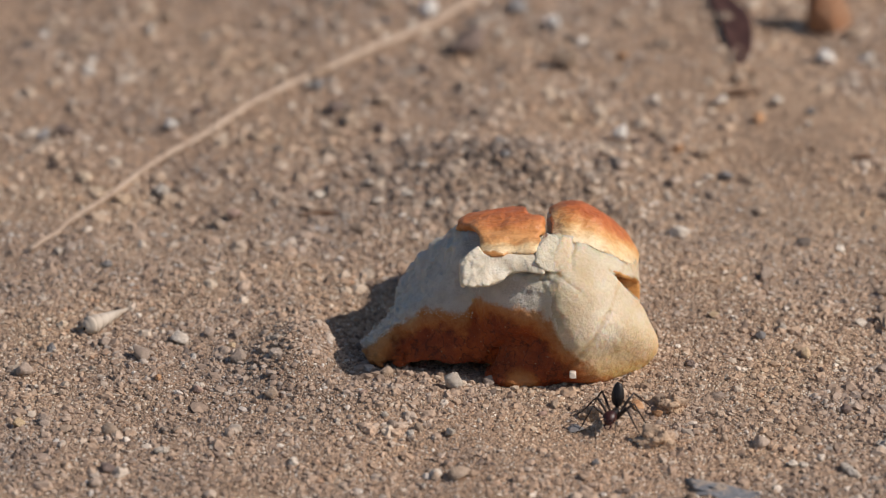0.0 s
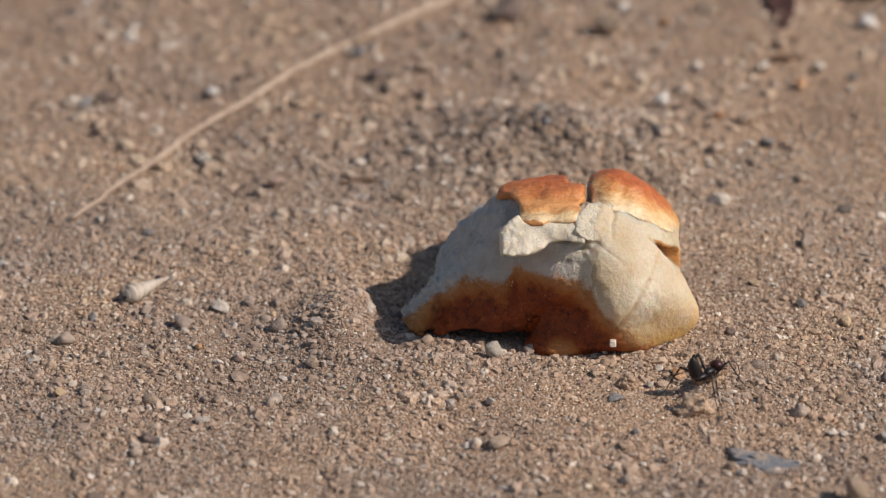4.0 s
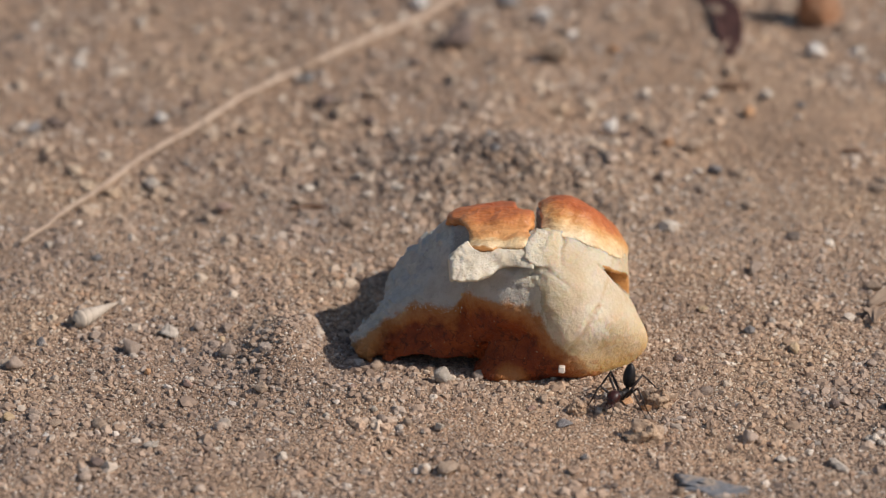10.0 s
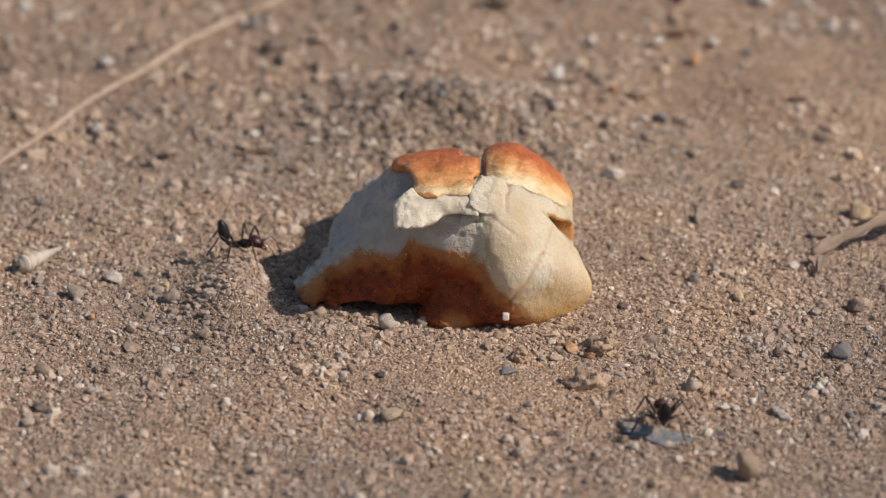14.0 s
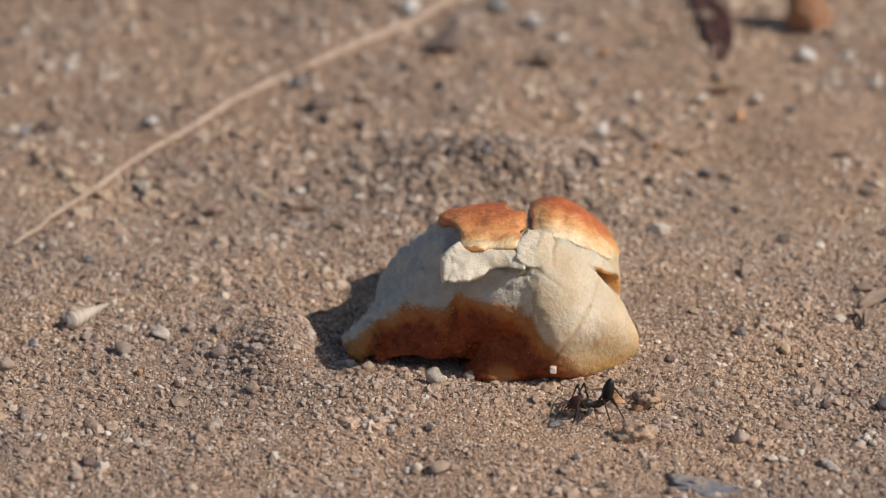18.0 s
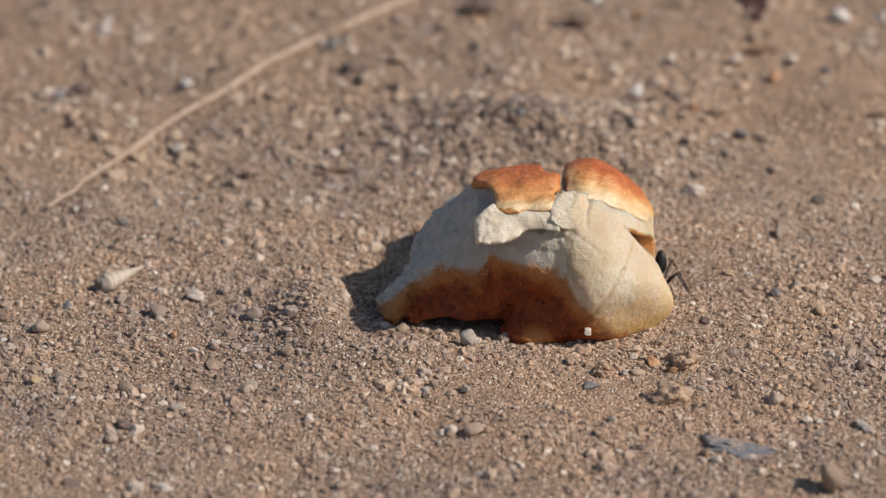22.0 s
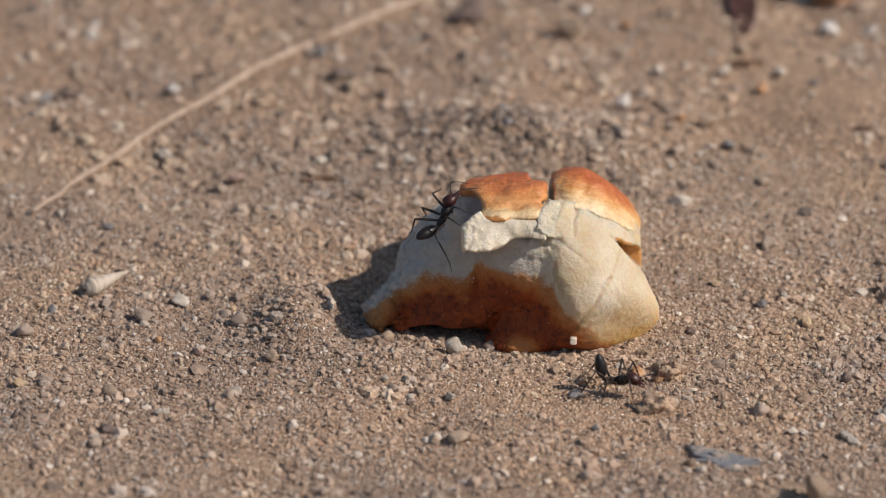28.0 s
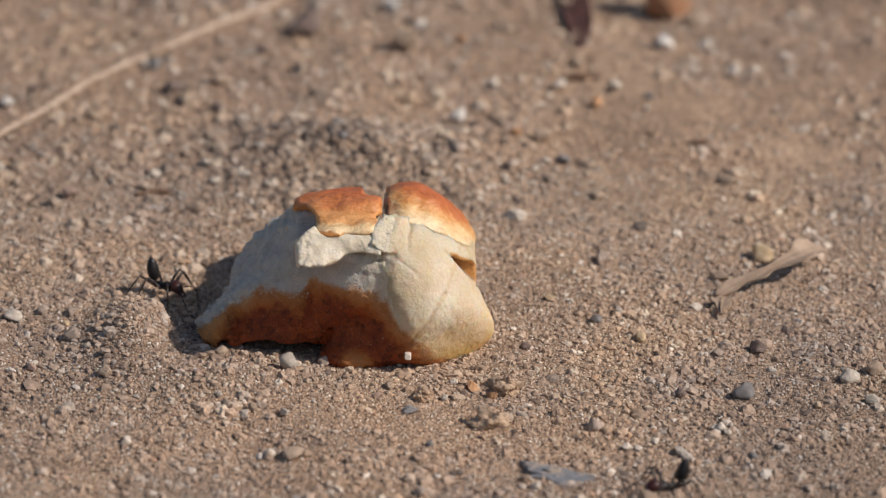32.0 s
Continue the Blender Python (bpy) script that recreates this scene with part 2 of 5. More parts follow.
        return self.mix(1.0, out, self.ramp(self.patch(0.090, -0.050, 0.036, 0.050, drift), [(0.0, (1, 1, 1)), (1.0, (0.84, 0.85, 0.87))]), "MULTIPLY")

    def island(self):
        return self.n.new("ShaderNodeNewGeometry").outputs["Random Per Island"]

    def each(self):
        return self.n.new("ShaderNodeObjectInfo").outputs["Random"]

    def done(self, colour, bump=None, depth=0.0002, strength=0.6):
        if isinstance(colour, tuple):
            self.b.inputs["Base Color"].default_value = (*colour, 1)
        else:
            self.l.new(colour, self.b.inputs["Base Color"])
        if bump is not None:
            t = self.n.new("ShaderNodeBump")
            t.inputs["Distance"].default_value, t.inputs["Strength"].default_value = depth, strength
            self.l.new(bump, t.inputs["Height"])
            self.l.new(t.outputs[0], self.b.inputs["Normal"])
        return self.m


def soil_paint():
    p = Paint("sandy_soil", 0.95, 0.15)
    broad, mid, fine = p.noise(22, 4), p.noise(260, 5), p.noise(2600, 3, 0.7)
    base = p.ramp(broad, [(0.3, (0.34, 0.238, 0.170)), (0.5, (0.43, 0.302, 0.214)), (0.72, (0.47, 0.342, 0.247))])
    base = p.mix(p.step(mid, 0.45, 0.75), base, (0.33, 0.245, 0.185))
    tone, dist = p.grains(2700)
    tone2, dist2 = p.grains(1500)
    speck = p.ramp(tone, [(0.0, (0.50, 0.46, 0.43)), (0.25, (0.86, 0.85, 0.84)), (0.75, (1.12, 1.11, 1.09)), (1.0, (1.65, 1.62, 1.55))])
    speck2 = p.ramp(tone2, [(0.0, (0.78, 0.75, 0.73)), (0.5, (1, 1, 1)), (1.0, (1.2, 1.18, 1.15))])
    base = p.mix(1.0, p.mix(0.9, base, speck, "MULTIPLY"), speck2, "MULTIPLY")
    relief = p.math("SUBTRACT", fine, p.math("ADD", p.math("MULTIPLY", dist, 0.9), p.math("MULTIPLY", dist2, 0.8)))
    return p.done(p.mix(1.0, base, p.dusty(), "MULTIPLY"), relief, 0.0005, 0.9)


def grit_paint(name, lift=1.0, tones=None):
    p = Paint(name, 0.8, 0.3)
    tone = p.ramp(p.island(), tones or [(0.0, (0.15, 0.115, 0.095)), (0.12, (0.29, 0.208, 0.155)), (0.35, (0.41, 0.292, 0.210)), (0.66, (0.47, 0.345, 0.255)),
                               (0.80, (0.43, 0.345, 0.28)), (0.89, (0.56, 0.47, 0.38)), (0.95, (0.45, 0.28, 0.18)), (1.0, (0.72, 0.65, 0.57))])
    f = p.noise(3000, 3, 0.7)
    shade = p.ramp(f, [(0.3, (0.7 * lift,) * 3), (0.7, (1.15 * lift,) * 3)])
    drift = p.ramp(p.noise(30, 4), [(0.34, (0.80, 0.825, 0.87)), (0.5, (1, 1, 1)), (0.66, (1.14, 1.10, 1.01))])
    return p.done(p.mix(1.0, p.mix(1.0, p.mix(0.8, tone, shade, "MULTIPLY"), drift, "MULTIPLY"), p.dusty(), "MULTIPLY"), f, 0.0001, 0.5)


def stone_paint(name, a, b, c, rough=0.75):
    """Stone between the tones a and b, with specks of c."""
    p = Paint(name, rough, 0.35)
    n1, n2 = p.noise(2.2, 5), p.noise(14, 4, 0.7)
    tone = p.mix(p.step(n1, 0.35, 0.68), a, b)
    tone = p.mix(p.step(n2, 0.56, 0.66), tone, c)
    gain = p.ramp(p.each(), [(0, (0.75, 0.74, 0.72)), (1, (1.2, 1.18, 1.15))])
    return p.done(p.mix(1.0, tone, gain, "MULTIPLY"), n2, 0.03, 0.45)


SOIL = soil_paint()
GRIT = grit_paint("sand_grains")
SAND = grit_paint("loose_sand", 1.0, [(0.0, (0.10, 0.075, 0.06)), (0.12, (0.27, 0.195, 0.14)), (0.35, (0.43, 0.305, 0.215)), (0.62, (0.50, 0.37, 0.27)), (0.80, (0.47, 0.385, 0.31)), (0.90, (0.66, 0.555, 0.44)), (1.0, (0.88, 0.81, 0.71))])
GRAVEL = grit_paint("fine_gravel", 0.97, [(0.0, (0.19, 0.14, 0.11)), (0.08, (0.33, 0.238, 0.172)), (0.4, (0.45, 0.322, 0.232)), (0.7, (0.51, 0.378, 0.282)), (0.85, (0.48, 0.39, 0.315)), (0.95, (0.60, 0.49, 0.385)), (1.0, (0.72, 0.64, 0.55))])
DARK_GRAVEL = grit_paint("dark_gravel", 1.0, [(0.0, (0.14, 0.105, 0.085)), (0.45, (0.25, 0.185, 0.14)), (0.8, (0.34, 0.255, 0.19)), (1.0, (0.48, 0.39, 0.31))])
PALE_GRAVEL = grit_paint("pale_gravel", 1.0, [(0.0, (0.16, 0.13, 0.11)), (0.2, (0.34, 0.25, 0.18)), (0.6, (0.46, 0.35, 0.26)), (0.9, (0.54, 0.45, 0.36)), (1.0, (0.66, 0.58, 0.49))])
TONES = {
    "white": stone_paint("pale_stone", (0.58, 0.50, 0.41), (0.74, 0.66, 0.57), (0.46, 0.37, 0.29)),
    "chalk": stone_paint("chalky_stone", (0.74, 0.69, 0.63), (0.84, 0.80, 0.75), (0.62, 0.55, 0.48)),
    "grey": stone_paint("grey_stone", (0.41, 0.32, 0.255), (0.49, 0.39, 0.315), (0.33, 0.24, 0.185)),
    "tan": stone_paint("tan_stone", (0.44, 0.325, 0.235), (0.52, 0.40, 0.30), (0.35, 0.25, 0.175)),
    "yellow": stone_paint("yellow_stone", (0.50, 0.365, 0.215), (0.59, 0.46, 0.31), (0.40, 0.28, 0.17)),
    "orange": stone_paint("orange_stone", (0.52, 0.27, 0.13), (0.60, 0.38, 0.22), (0.38, 0.18, 0.09)),
    "pink": stone_paint("pinkish_stone", (0.46, 0.30, 0.235), (0.53, 0.39, 0.32), (0.34, 0.22, 0.17)),
    "blue": stone_paint("blue_grey_stone", (0.25, 0.235, 0.23), (0.33, 0.31, 0.295), (0.18, 0.165, 0.16)),
    "rust": stone_paint("rusty_stone", (0.40, 0.19, 0.095), (0.52, 0.31, 0.19), (0.28, 0.13, 0.07)),
    "dark": stone_paint("dark_brown_stone", (0.17, 0.125, 0.105), (0.25, 0.185, 0.155), (0.11, 0.08, 0.07)),
}


def crumb_paint(name, dark, light, glow, relief):
    p = Paint(name, 0.9, 0.2)
    n, pores = p.noise(420, 5, 0.65), p.math("ADD", p.noise(1300, 6, 0.8), p.math("MULTIPLY", p.noise(3600, 4, 0.7), 0.6))
    tone = p.ramp(n, [(0.3, dark), (0.6, light)])
    tone = p.mix(p.step(p.math("ADD", p.axis(0), p.math("MULTIPLY", n, 0.006)), 0.0035, 0.0105), tone, (0.70, 0.61, 0.45))
    tone, _ = p.baked(tone)
    p.b.inputs["Subsurface Weight"].default_value = glow
    p.b.inputs["Subsurface Radius"].default_value = (0.0020, 0.0014, 0.0009)
    p.b.inputs["Subsurface Scale"].default_value = 0.9
    holes = p.ramp(p.cells(1500), [(0.10, (0.0,) * 3), (0.42, (1.0,) * 3)])
    return p.done(tone, p.math("ADD", p.math("ADD", n, pores), p.math("MULTIPLY", holes, 0.5)), 0.0010, relief)


def skin_paint():
    """The soft pale side of the roll, baked yellow towards its lower edge."""
    p = Paint("soft_bread_skin", 0.6, 0.3)
    n, f = p.noise(110, 5), p.noise(700, 4)
    cream = p.ramp(n, [(0.3, (0.61, 0.505, 0.35)), (0.65, (0.68, 0.605, 0.475))])
    z = p.math("ADD", p.axis(2), p.math("MULTIPLY", n, 0.008))
    low = p.mix(p.step(z, 0.0165, 0.0040), cream, (0.60, 0.37, 0.135))
    line = p.ramp(p.math("ABSOLUTE", p.math("SUBTRACT", p.noise(160, 3, 0.5), 0.5)), [(0.0, (0.2,) * 3), (0.035, (1,) * 3)])
    stain = p.ramp(p.noise(60, 5, 0.6), [(0.35, (0.80, 0.70, 0.55)), (0.62, (1, 1, 1))])
    fold = p.math("ABSOLUTE", p.math("SUBTRACT", p.math("MULTIPLY", p.math("SUBTRACT", p.axis(0), 0.0128), 0.80), p.math("MULTIPLY", p.math("SUBTRACT", p.axis(2), 0.0095), 0.60)))
    low = p.mix(p.math("MULTIPLY", p.step(p.math("ADD", fold, p.math("MULTIPLY", f, 0.0009)), 0.0011, 0.0005), 0.3), low, (0.50, 0.30, 0.12))
    fibre = p.ramp(p.noise(1900, 4, 0.7), [(0.3, (0.90, 0.88, 0.85)), (0.7, (1.05, 1.05, 1.04))])
    out, _ = p.baked(p.mix(0.9, p.mix(0.8, low, stain, "MULTIPLY"), fibre, "MULTIPLY"))
    p.b.inputs["Subsurface Weight"].default_value = 0.7
    p.b.inputs["Subsurface Radius"].default_value = (0.0034, 0.0020, 0.0011)
    p.b.inputs["Subsurface Scale"].default_value = 1.0
    return p.done(out, p.math("ADD", p.math("ADD", n, f), p.math("ADD", p.math("MULTIPLY", line, 0.14), p.math("MULTIPLY", p.noise(1900, 4, 0.7), 0.5))), 0.0007, 0.55)


def crust_paint(name, slope, lo, hi, stops):
    """Glossy baked crust, deep orange on top and pale at the torn edge."""
    p = Paint(name, 0.42, 0.4)
    n, f = p.noise(150, 5, 0.65), p.noise(900, 4)
    h = p.math("ADD", p.math("MULTIPLY", p.axis(2), 0.89), p.math("MULTIPLY", p.axis(1), 0.45))
    h = p.math("ADD", h, p.math("MULTIPLY", p.axis(0), slope))
    h = p.math("ADD", h, p.math("MULTIPLY", n, 0.0060))
    tone = p.ramp(p.step(h, lo, hi), stops)
    mott = p.ramp(f, [(0.3, (0.88, 0.84, 0.80)), (0.7, (1.08, 1.07, 1.05))])
    w = p.streaks(170, 4.0)
    tone = p.mix(0.7, tone, p.ramp(w, [(0.35, (0.88, 0.80, 0.72)), (0.5, (1, 1, 1)), (0.66, (1.12, 1.16, 1.20))]), "MULTIPLY")
    flake = p.streaks(620, 2.6)
    tone = p.mix(0.6, tone, p.ramp(flake, [(0.36, (0.90, 0.84, 0.79)), (0.5, (1, 1, 1)), (0.68, (1.14, 1.18, 1.22))]), "MULTIPLY")
    return p.done(p.mix(0.8, tone, mott, "MULTIPLY"), p.math("ADD", p.math("ADD", p.math("ADD", n, f), w), p.math("MULTIPLY", flake, 0.8)), 0.0006, 0.55)


def base_paint():
    p = Paint("baked_bottom_crust", 0.5, 0.35)
    tone, rough = p.baked((0.62, 0.43, 0.20))
    return p.done(tone, rough, 0.0010, 0.8)


FOLD = crust_paint("browned_crust_fold", 0.0, 0.0, 0.04, [(0.0, (0.50, 0.22, 0.065)), (1.0, (0.66, 0.38, 0.14))])
# sun and shade painted as two tones of one crumb: LIP lit, CRUMB shaded
LIP = crumb_paint("lit_creamy_crumb", (0.62, 0.525, 0.375), (0.72, 0.645, 0.515), 0.2, 0.35)
CRUMB = crumb_paint("shaded_bread_crumb", (0.44, 0.395, 0.335), (0.575, 0.53, 0.465), 0.4, 0.5)
SKIN, BASE = skin_paint(), base_paint()
CRUST_RED = crust_paint("baked_red_crust", 0.0, 0.0190, 0.0285, [(0.0, (0.60, 0.26, 0.08)), (0.03, (0.62, 0.29, 0.09)), (0.065, (0.84, 0.63, 0.37)), (0.15, (0.80, 0.57, 0.30)), (0.23, (0.68, 0.35, 0.135)), (0.48, (0.66, 0.30, 0.105)), (0.72, (0.56, 0.195, 0.062)), (1.0, (0.46, 0.122, 0.037))])
CRUST_GOLD = crust_paint("baked_gold_crust", 0.39, 0.0252, 0.0325, [(0.0, (0.78, 0.64, 0.42)), (0.30, (0.76, 0.53, 0.27)), (0.56, (0.68, 0.36, 0.13)), (0.82, (0.56, 0.20, 0.062)), (1.0, (0.46, 0.125, 0.037))])


def plain_paint(name, a, b, scale, rough=0.6, spec=0.4, depth=0.0001):
    p = Paint(name, rough, spec)
    n = p.noise(scale, 4)
    return p.done(p.ramp(n, [(0.3, a), (0.7, b)]), n, depth, 0.4)


ANT_BLACK = plain_paint("black_chitin", (0.010, 0.009, 0.009), (0.022, 0.018, 0.017), 2500, 0.42, 0.3, 0.00003)
ANT_RED = plain_paint("dark_red_chitin", (0.028, 0.009, 0.008), (0.060, 0.016, 0.012), 2500, 0.4, 0.4, 0.00004)
ANT_LEG = plain_paint("dark_brown_chitin", (0.018, 0.012, 0.010), (0.034, 0.021, 0.016), 2500, 0.45, 0.4, 0.00002)
CRUMB_BIT = plain_paint("white_crumb_bits", (0.55, 0.48, 0.39), (0.72, 0.66, 0.57), 900, 0.6, 0.4, 0.0001)
STRAW = plain_paint("dry_straw", (0.35, 0.25, 0.18), (0.52, 0.40, 0.30), 400, 0.7, 0.3, 0.0002)
NODE = plain_paint("straw_joint", (0.22, 0.15, 0.10), (0.36, 0.265, 0.19), 900, 0.75, 0.2, 0.0002)
WOOD = plain_paint("weathered_brown_wood", (0.10, 0.055, 0.035), (0.24, 0.15, 0.095), 600, 0.8, 0.2, 0.0002)
SHELL = plain_paint("bleached_shell", (0.42, 0.34, 0.26), (0.56, 0.48, 0.385), 300, 0.6, 0.35, 0.00015)
LEAF_DARK = plain_paint("dark_dead_leaf", (0.045, 0.020, 0.016), (0.095, 0.042, 0.032), 300, 0.7, 0.25, 0.0003)
LEAF_TAN = plain_paint("brittle_tan_leaf", (0.25, 0.175, 0.12), (0.44, 0.33, 0.24), 260, 0.8, 0.2, 0.0003)


# ---- the ground ----
def height(x, y):
    """Height of the soil, all in millimetres."""
    x, y = np.asarray(x, float), np.asarray(y, float)
    near = np.exp(-(x * x + y * y) / 600.0 ** 2)
    h = 1.3 * vnoise(x / 46 + 4.3, y / 46 + 1.7, 0.5 + 0 * x) + (0.7 + 0.9 / (1 + np.exp(-(y - 45) / 8))) * vnoise(x / 15 + 9.1, y / 15, 2.5 + 0 * x)
    h = h + 0.35 * vnoise(x / 5.0, y / 5.0 + 3.3, 4.5 + 0 * x) + 0.20 * vnoise(x / 2.1, y / 2.1, 6.5 + 0 * x)
    h = h + 5.5 * np.exp(-((x - 2) / 26) ** 2 - ((y - 66) / 13) ** 2)      # mound of loose soil
    h = h + 2.2 * np.exp(-((x + 21) / 13) ** 2 - ((y + 22) / 7) ** 2)      # rim in front of the roll
    h = h + 4.8 * np.exp(-((x + 35.5) / 7) ** 2 - ((y + 6) / 11) ** 2)
    mound = np.exp(-((x - 2) / 24) ** 2 - ((y - 58) / 15) ** 2)
    h = h + mound * (1.6 * vnoise(x / 4.0 + 2, y / 5.5, 9.5 + 0 * x) + 0.8 * vnoise(x / 1.9, y / 2.6, 11.5 + 0 * x))
    bed = np.exp(-((x + 1) / 25) ** 4 - ((y + 2) / 15) ** 4)               # flat bed under the roll
    h = h * (1 - bed) - 0.4 * bed
    h = h - 1.8 * np.exp(-((x + 26) / 5) ** 2 - ((y - 2) / 12) ** 2)        # hollow beside the torn end
    far = 25 * vnoise(x / 900 + 2.2, y / 900, 8.5 + 0 * x)
    return h * near + far * (1 - near)


def axis_steps(lo, hi, step):
    mid = np.arange(lo, hi, step)
    grow = 0.9 * np.cumsum(1.13 ** np.arange(100))
    grow = grow[grow < 250000]
    return np.concatenate([lo - grow[::-1], mid, mid[-1] + grow])


gx, gy = axis_steps(-128, 134, 0.62), axis_steps(-94, 200, 0.72)
X, Y = np.meshgrid(gx, gy, indexing="ij")
Z = height(X, Y)
inside = (X > -128) & (X < 134) & (Y > -94) & (Y < 200)
Z = Z + inside * 0.34 * (rng.random(Z.shape) - 0.5)
idx = np.arange(X.size).reshape(X.shape)
quads = np.stack([idx[:-1, :-1], idx[1:, :-1], idx[1:, 1:], idx[:-1, 1:]], -1).reshape(-1, 4)
ground = part("ground", mesh_from("ground", np.stack([X, Y, Z], -1).reshape(-1, 3) * MM, quads), SOIL)
tagged(ground, "dry sandy soil, pale brown, uneven and gritty", "ground", kind="structure")


def under_roll(x, y):
    return ((x + 1) / 23) ** 2 + ((y - 2) / 14) ** 2 < 1


def scatter(name, count, lo, hi, levels, material, box, seed, sink, patchy, power, heap=None):
    """Many loose grains as one mesh: sizes lo..hi, thicker where the soil is gravelly."""
    r = np.random.default_rng(seed)
    v, f = ball(levels) if levels else (np.array([(1, 0, -0.3), (0.3, 0.95, -0.3), (-0.8, 0.6, -0.3), (-0.8, -0.6, -0.3), (0.3, -0.95, -0.3), (0.1, 0, 0.9)], float),
                                        np.array([(0, 1, 5), (1, 2, 5), (2, 3, 5), (3, 4, 5), (4, 0, 5)]))
    x, y = r.uniform(box[0], box[1], count * 3), r.uniform(box[2], box[3], count * 3)
    if heap:
        x, y = r.normal(heap[0], heap[2], count * 3), r.normal(heap[1], heap[3], count * 3)
    dens = 0.5 + 0.5 * vnoise(x / 17 + 3, y / 17 + 5, 1.5 + 0 * x) + 0.35 * vnoise(x / 6, y / 6, 3.5 + 0 * x)
    dens = dens + 0.6 * np.exp(-((x - 2) / 30) ** 2 - ((y - 62) / 16) ** 2)
    if levels:
        dens = dens - 0.75 * np.exp(-((x - 2) / 24) ** 2 - ((y + 39) / 11) ** 2)              # finer sand before the roll
        dens = dens - 0.55 * np.exp(-((x - 62) / 40) ** 2 - ((y - 78) / 38) ** 2)              # and on the slope behind it
    dens = dens - np.clip((((x - 4) / 122) ** 4 + ((y - 42) / 130) ** 4 - 1.0) * 2.5, 0, 2)      # thins out away from the bread
    keep = (r.random(count * 3) < np.clip(dens * patchy + 1 - patchy, 0.0, 1)) & ~under_roll(x, y)
    x, y = x[keep][:count], y[keep][:count]
    n = len(x)
    size = lo + (hi - lo) * r.random(n) ** power
    verts = v[None] * (1 + (0.42 if levels < 2 else 0.30) * (r.random((n, len(v))) * 2 - 1))[..., None]
    verts = verts * (size[:, None] / 2 * r.uniform(0.65, 1.15, (n, 3)) * np.array([1.1, 1.1, 0.8]))[:, None]
    a, b = r.uniform(0, 2 * np.pi, n), r.normal(0, 0.5, n)
    ca, sa, cb, sb = np.cos(a)[:, None], np.sin(a)[:, None], np.cos(b)[:, None], np.sin(b)[:, None]
    px, pz = verts[..., 0] * cb - verts[..., 2] * sb, verts[..., 0] * sb + verts[..., 2] * cb
    verts = np.stack([px * ca - verts[..., 1] * sa, px * sa + verts[..., 1] * ca, pz], -1)
    verts += np.stack([x, y, height(x, y) + size * sink], -1)[:, None]
    faces = f[None] + (np.arange(n) * len(v))[:, None, None]
    return tagged(part(name, mesh_from(name, verts.reshape(-1, 3) * MM, faces.reshape(-1, 3), False), material), kind="stuff")


tagged(scatter("sand", 250000, 0.20, 0.62, 0, SAND, (-104, 112, -88, 62), 10, 0.12, 0.25, 1.7), "loose pale brown sand over the soil", "sand")
tagged(scatter("grit", 52000, 0.45, 1.45, 1, GRIT, (-124, 130, -92, 176), 11, 0.08, 0.85, 2.3), "sharp sandy grit over the soil", "grit")
tagged(scatter("gravel", 4600, 0.8, 2.7, 2, GRAVEL, (-124, 130, -92, 178), 12, -0.02, 0.95, 2.9), "fine mixed gravel scattered on sandy soil", "gravel")
tagged(scatter("dark_gravel", 900, 0.7, 1.9, 2, DARK_GRAVEL, (-124, 130, -92, 178), 13, 0.02, 0.5, 1.8, (-3, 61, 17, 9)), "dark gravel heaped on a mound of loose soil", "gravel")
tagged(scatter("coarse_gravel", 760, 1.2, 3.6, 2, PALE_GRAVEL, (-124, 130, 36, 178), 14, 0.06, 0.9, 2.4), "coarse pale and grey gravel on the soil", "gravel")


# ---- the torn bread roll ----
def egg(x, y, z, c, r, turn=0.0):
    """Distance to an ellipsoid, turned about y by degrees."""
    a = radians(turn)
    dx, dy, dz = x - c[0], y - c[1], z - c[2]
    dx, dz = dx * math.cos(a) + dz * math.sin(a), -dx * math.sin(a) + dz * math.cos(a)
    k0 = np.sqrt((dx / r[0]) ** 2 + (dy / r[1]) ** 2 + (dz / r[2]) ** 2)
    k1 = np.sqrt((dx / r[0] ** 2) ** 2 + (dy / r[1] ** 2) ** 2 + (dz / r[2] ** 2) ** 2)
    return k0 * (k0 - 1) / np.maximum(k1, 1e-6)


def melt(a, b, k):
    h = np.clip(0.5 + 0.5 * (b - a) / k, 0, 1)
    return b + (a - b) * h - k * h * (1 - h)


def carve(a, b, k):
    return -melt(-a, b, k)


def notch(x, y, z):
    """The deep split between the two halves of the top."""
    return np.maximum(np.abs(x - 5.7 + 0.5 * vnoise(y / 2, z / 2, 0 * x + 0.5)) - 0.6 - 0.04 * np.maximum(z - 20, 0), 21.8 - 0.5 * (y + 8) - z)


def front_face(x, y, z):
    """Positive in front of the baked underside, which faces the viewer and leans over."""
    wob = 0.55 * vnoise(x / 5, y / 9, z / 5) + 0.15 * vnoise(x / 1.8, y / 4, z / 1.8 + 5)
    bulge = 0.9 * np.exp(-((x - 0) / 6) ** 2) - 1.3 * np.exp(-((x + 6.8) / 2.0) ** 2)
    twist = 0.014 * np.clip(z - 1.0, 0, 17) * (x - 6.0)                         # turns away more towards the top
    under = np.minimum(np.maximum(z - 14.0, 0) * 0.3, 0.8) * np.clip((7.0 - x) / 1.5, 0, 1)
    return -(y + 11.3 + 0.25 * x + twist + bulge + (z - 1.0) * -0.02 + wob - under - np.maximum(z - 19.5, 0) * 1.5)


def rise(y, z):
    """Height up the slope that faces the open side."""
    return 0.891 * z + 0.454 * (y - 3.3)


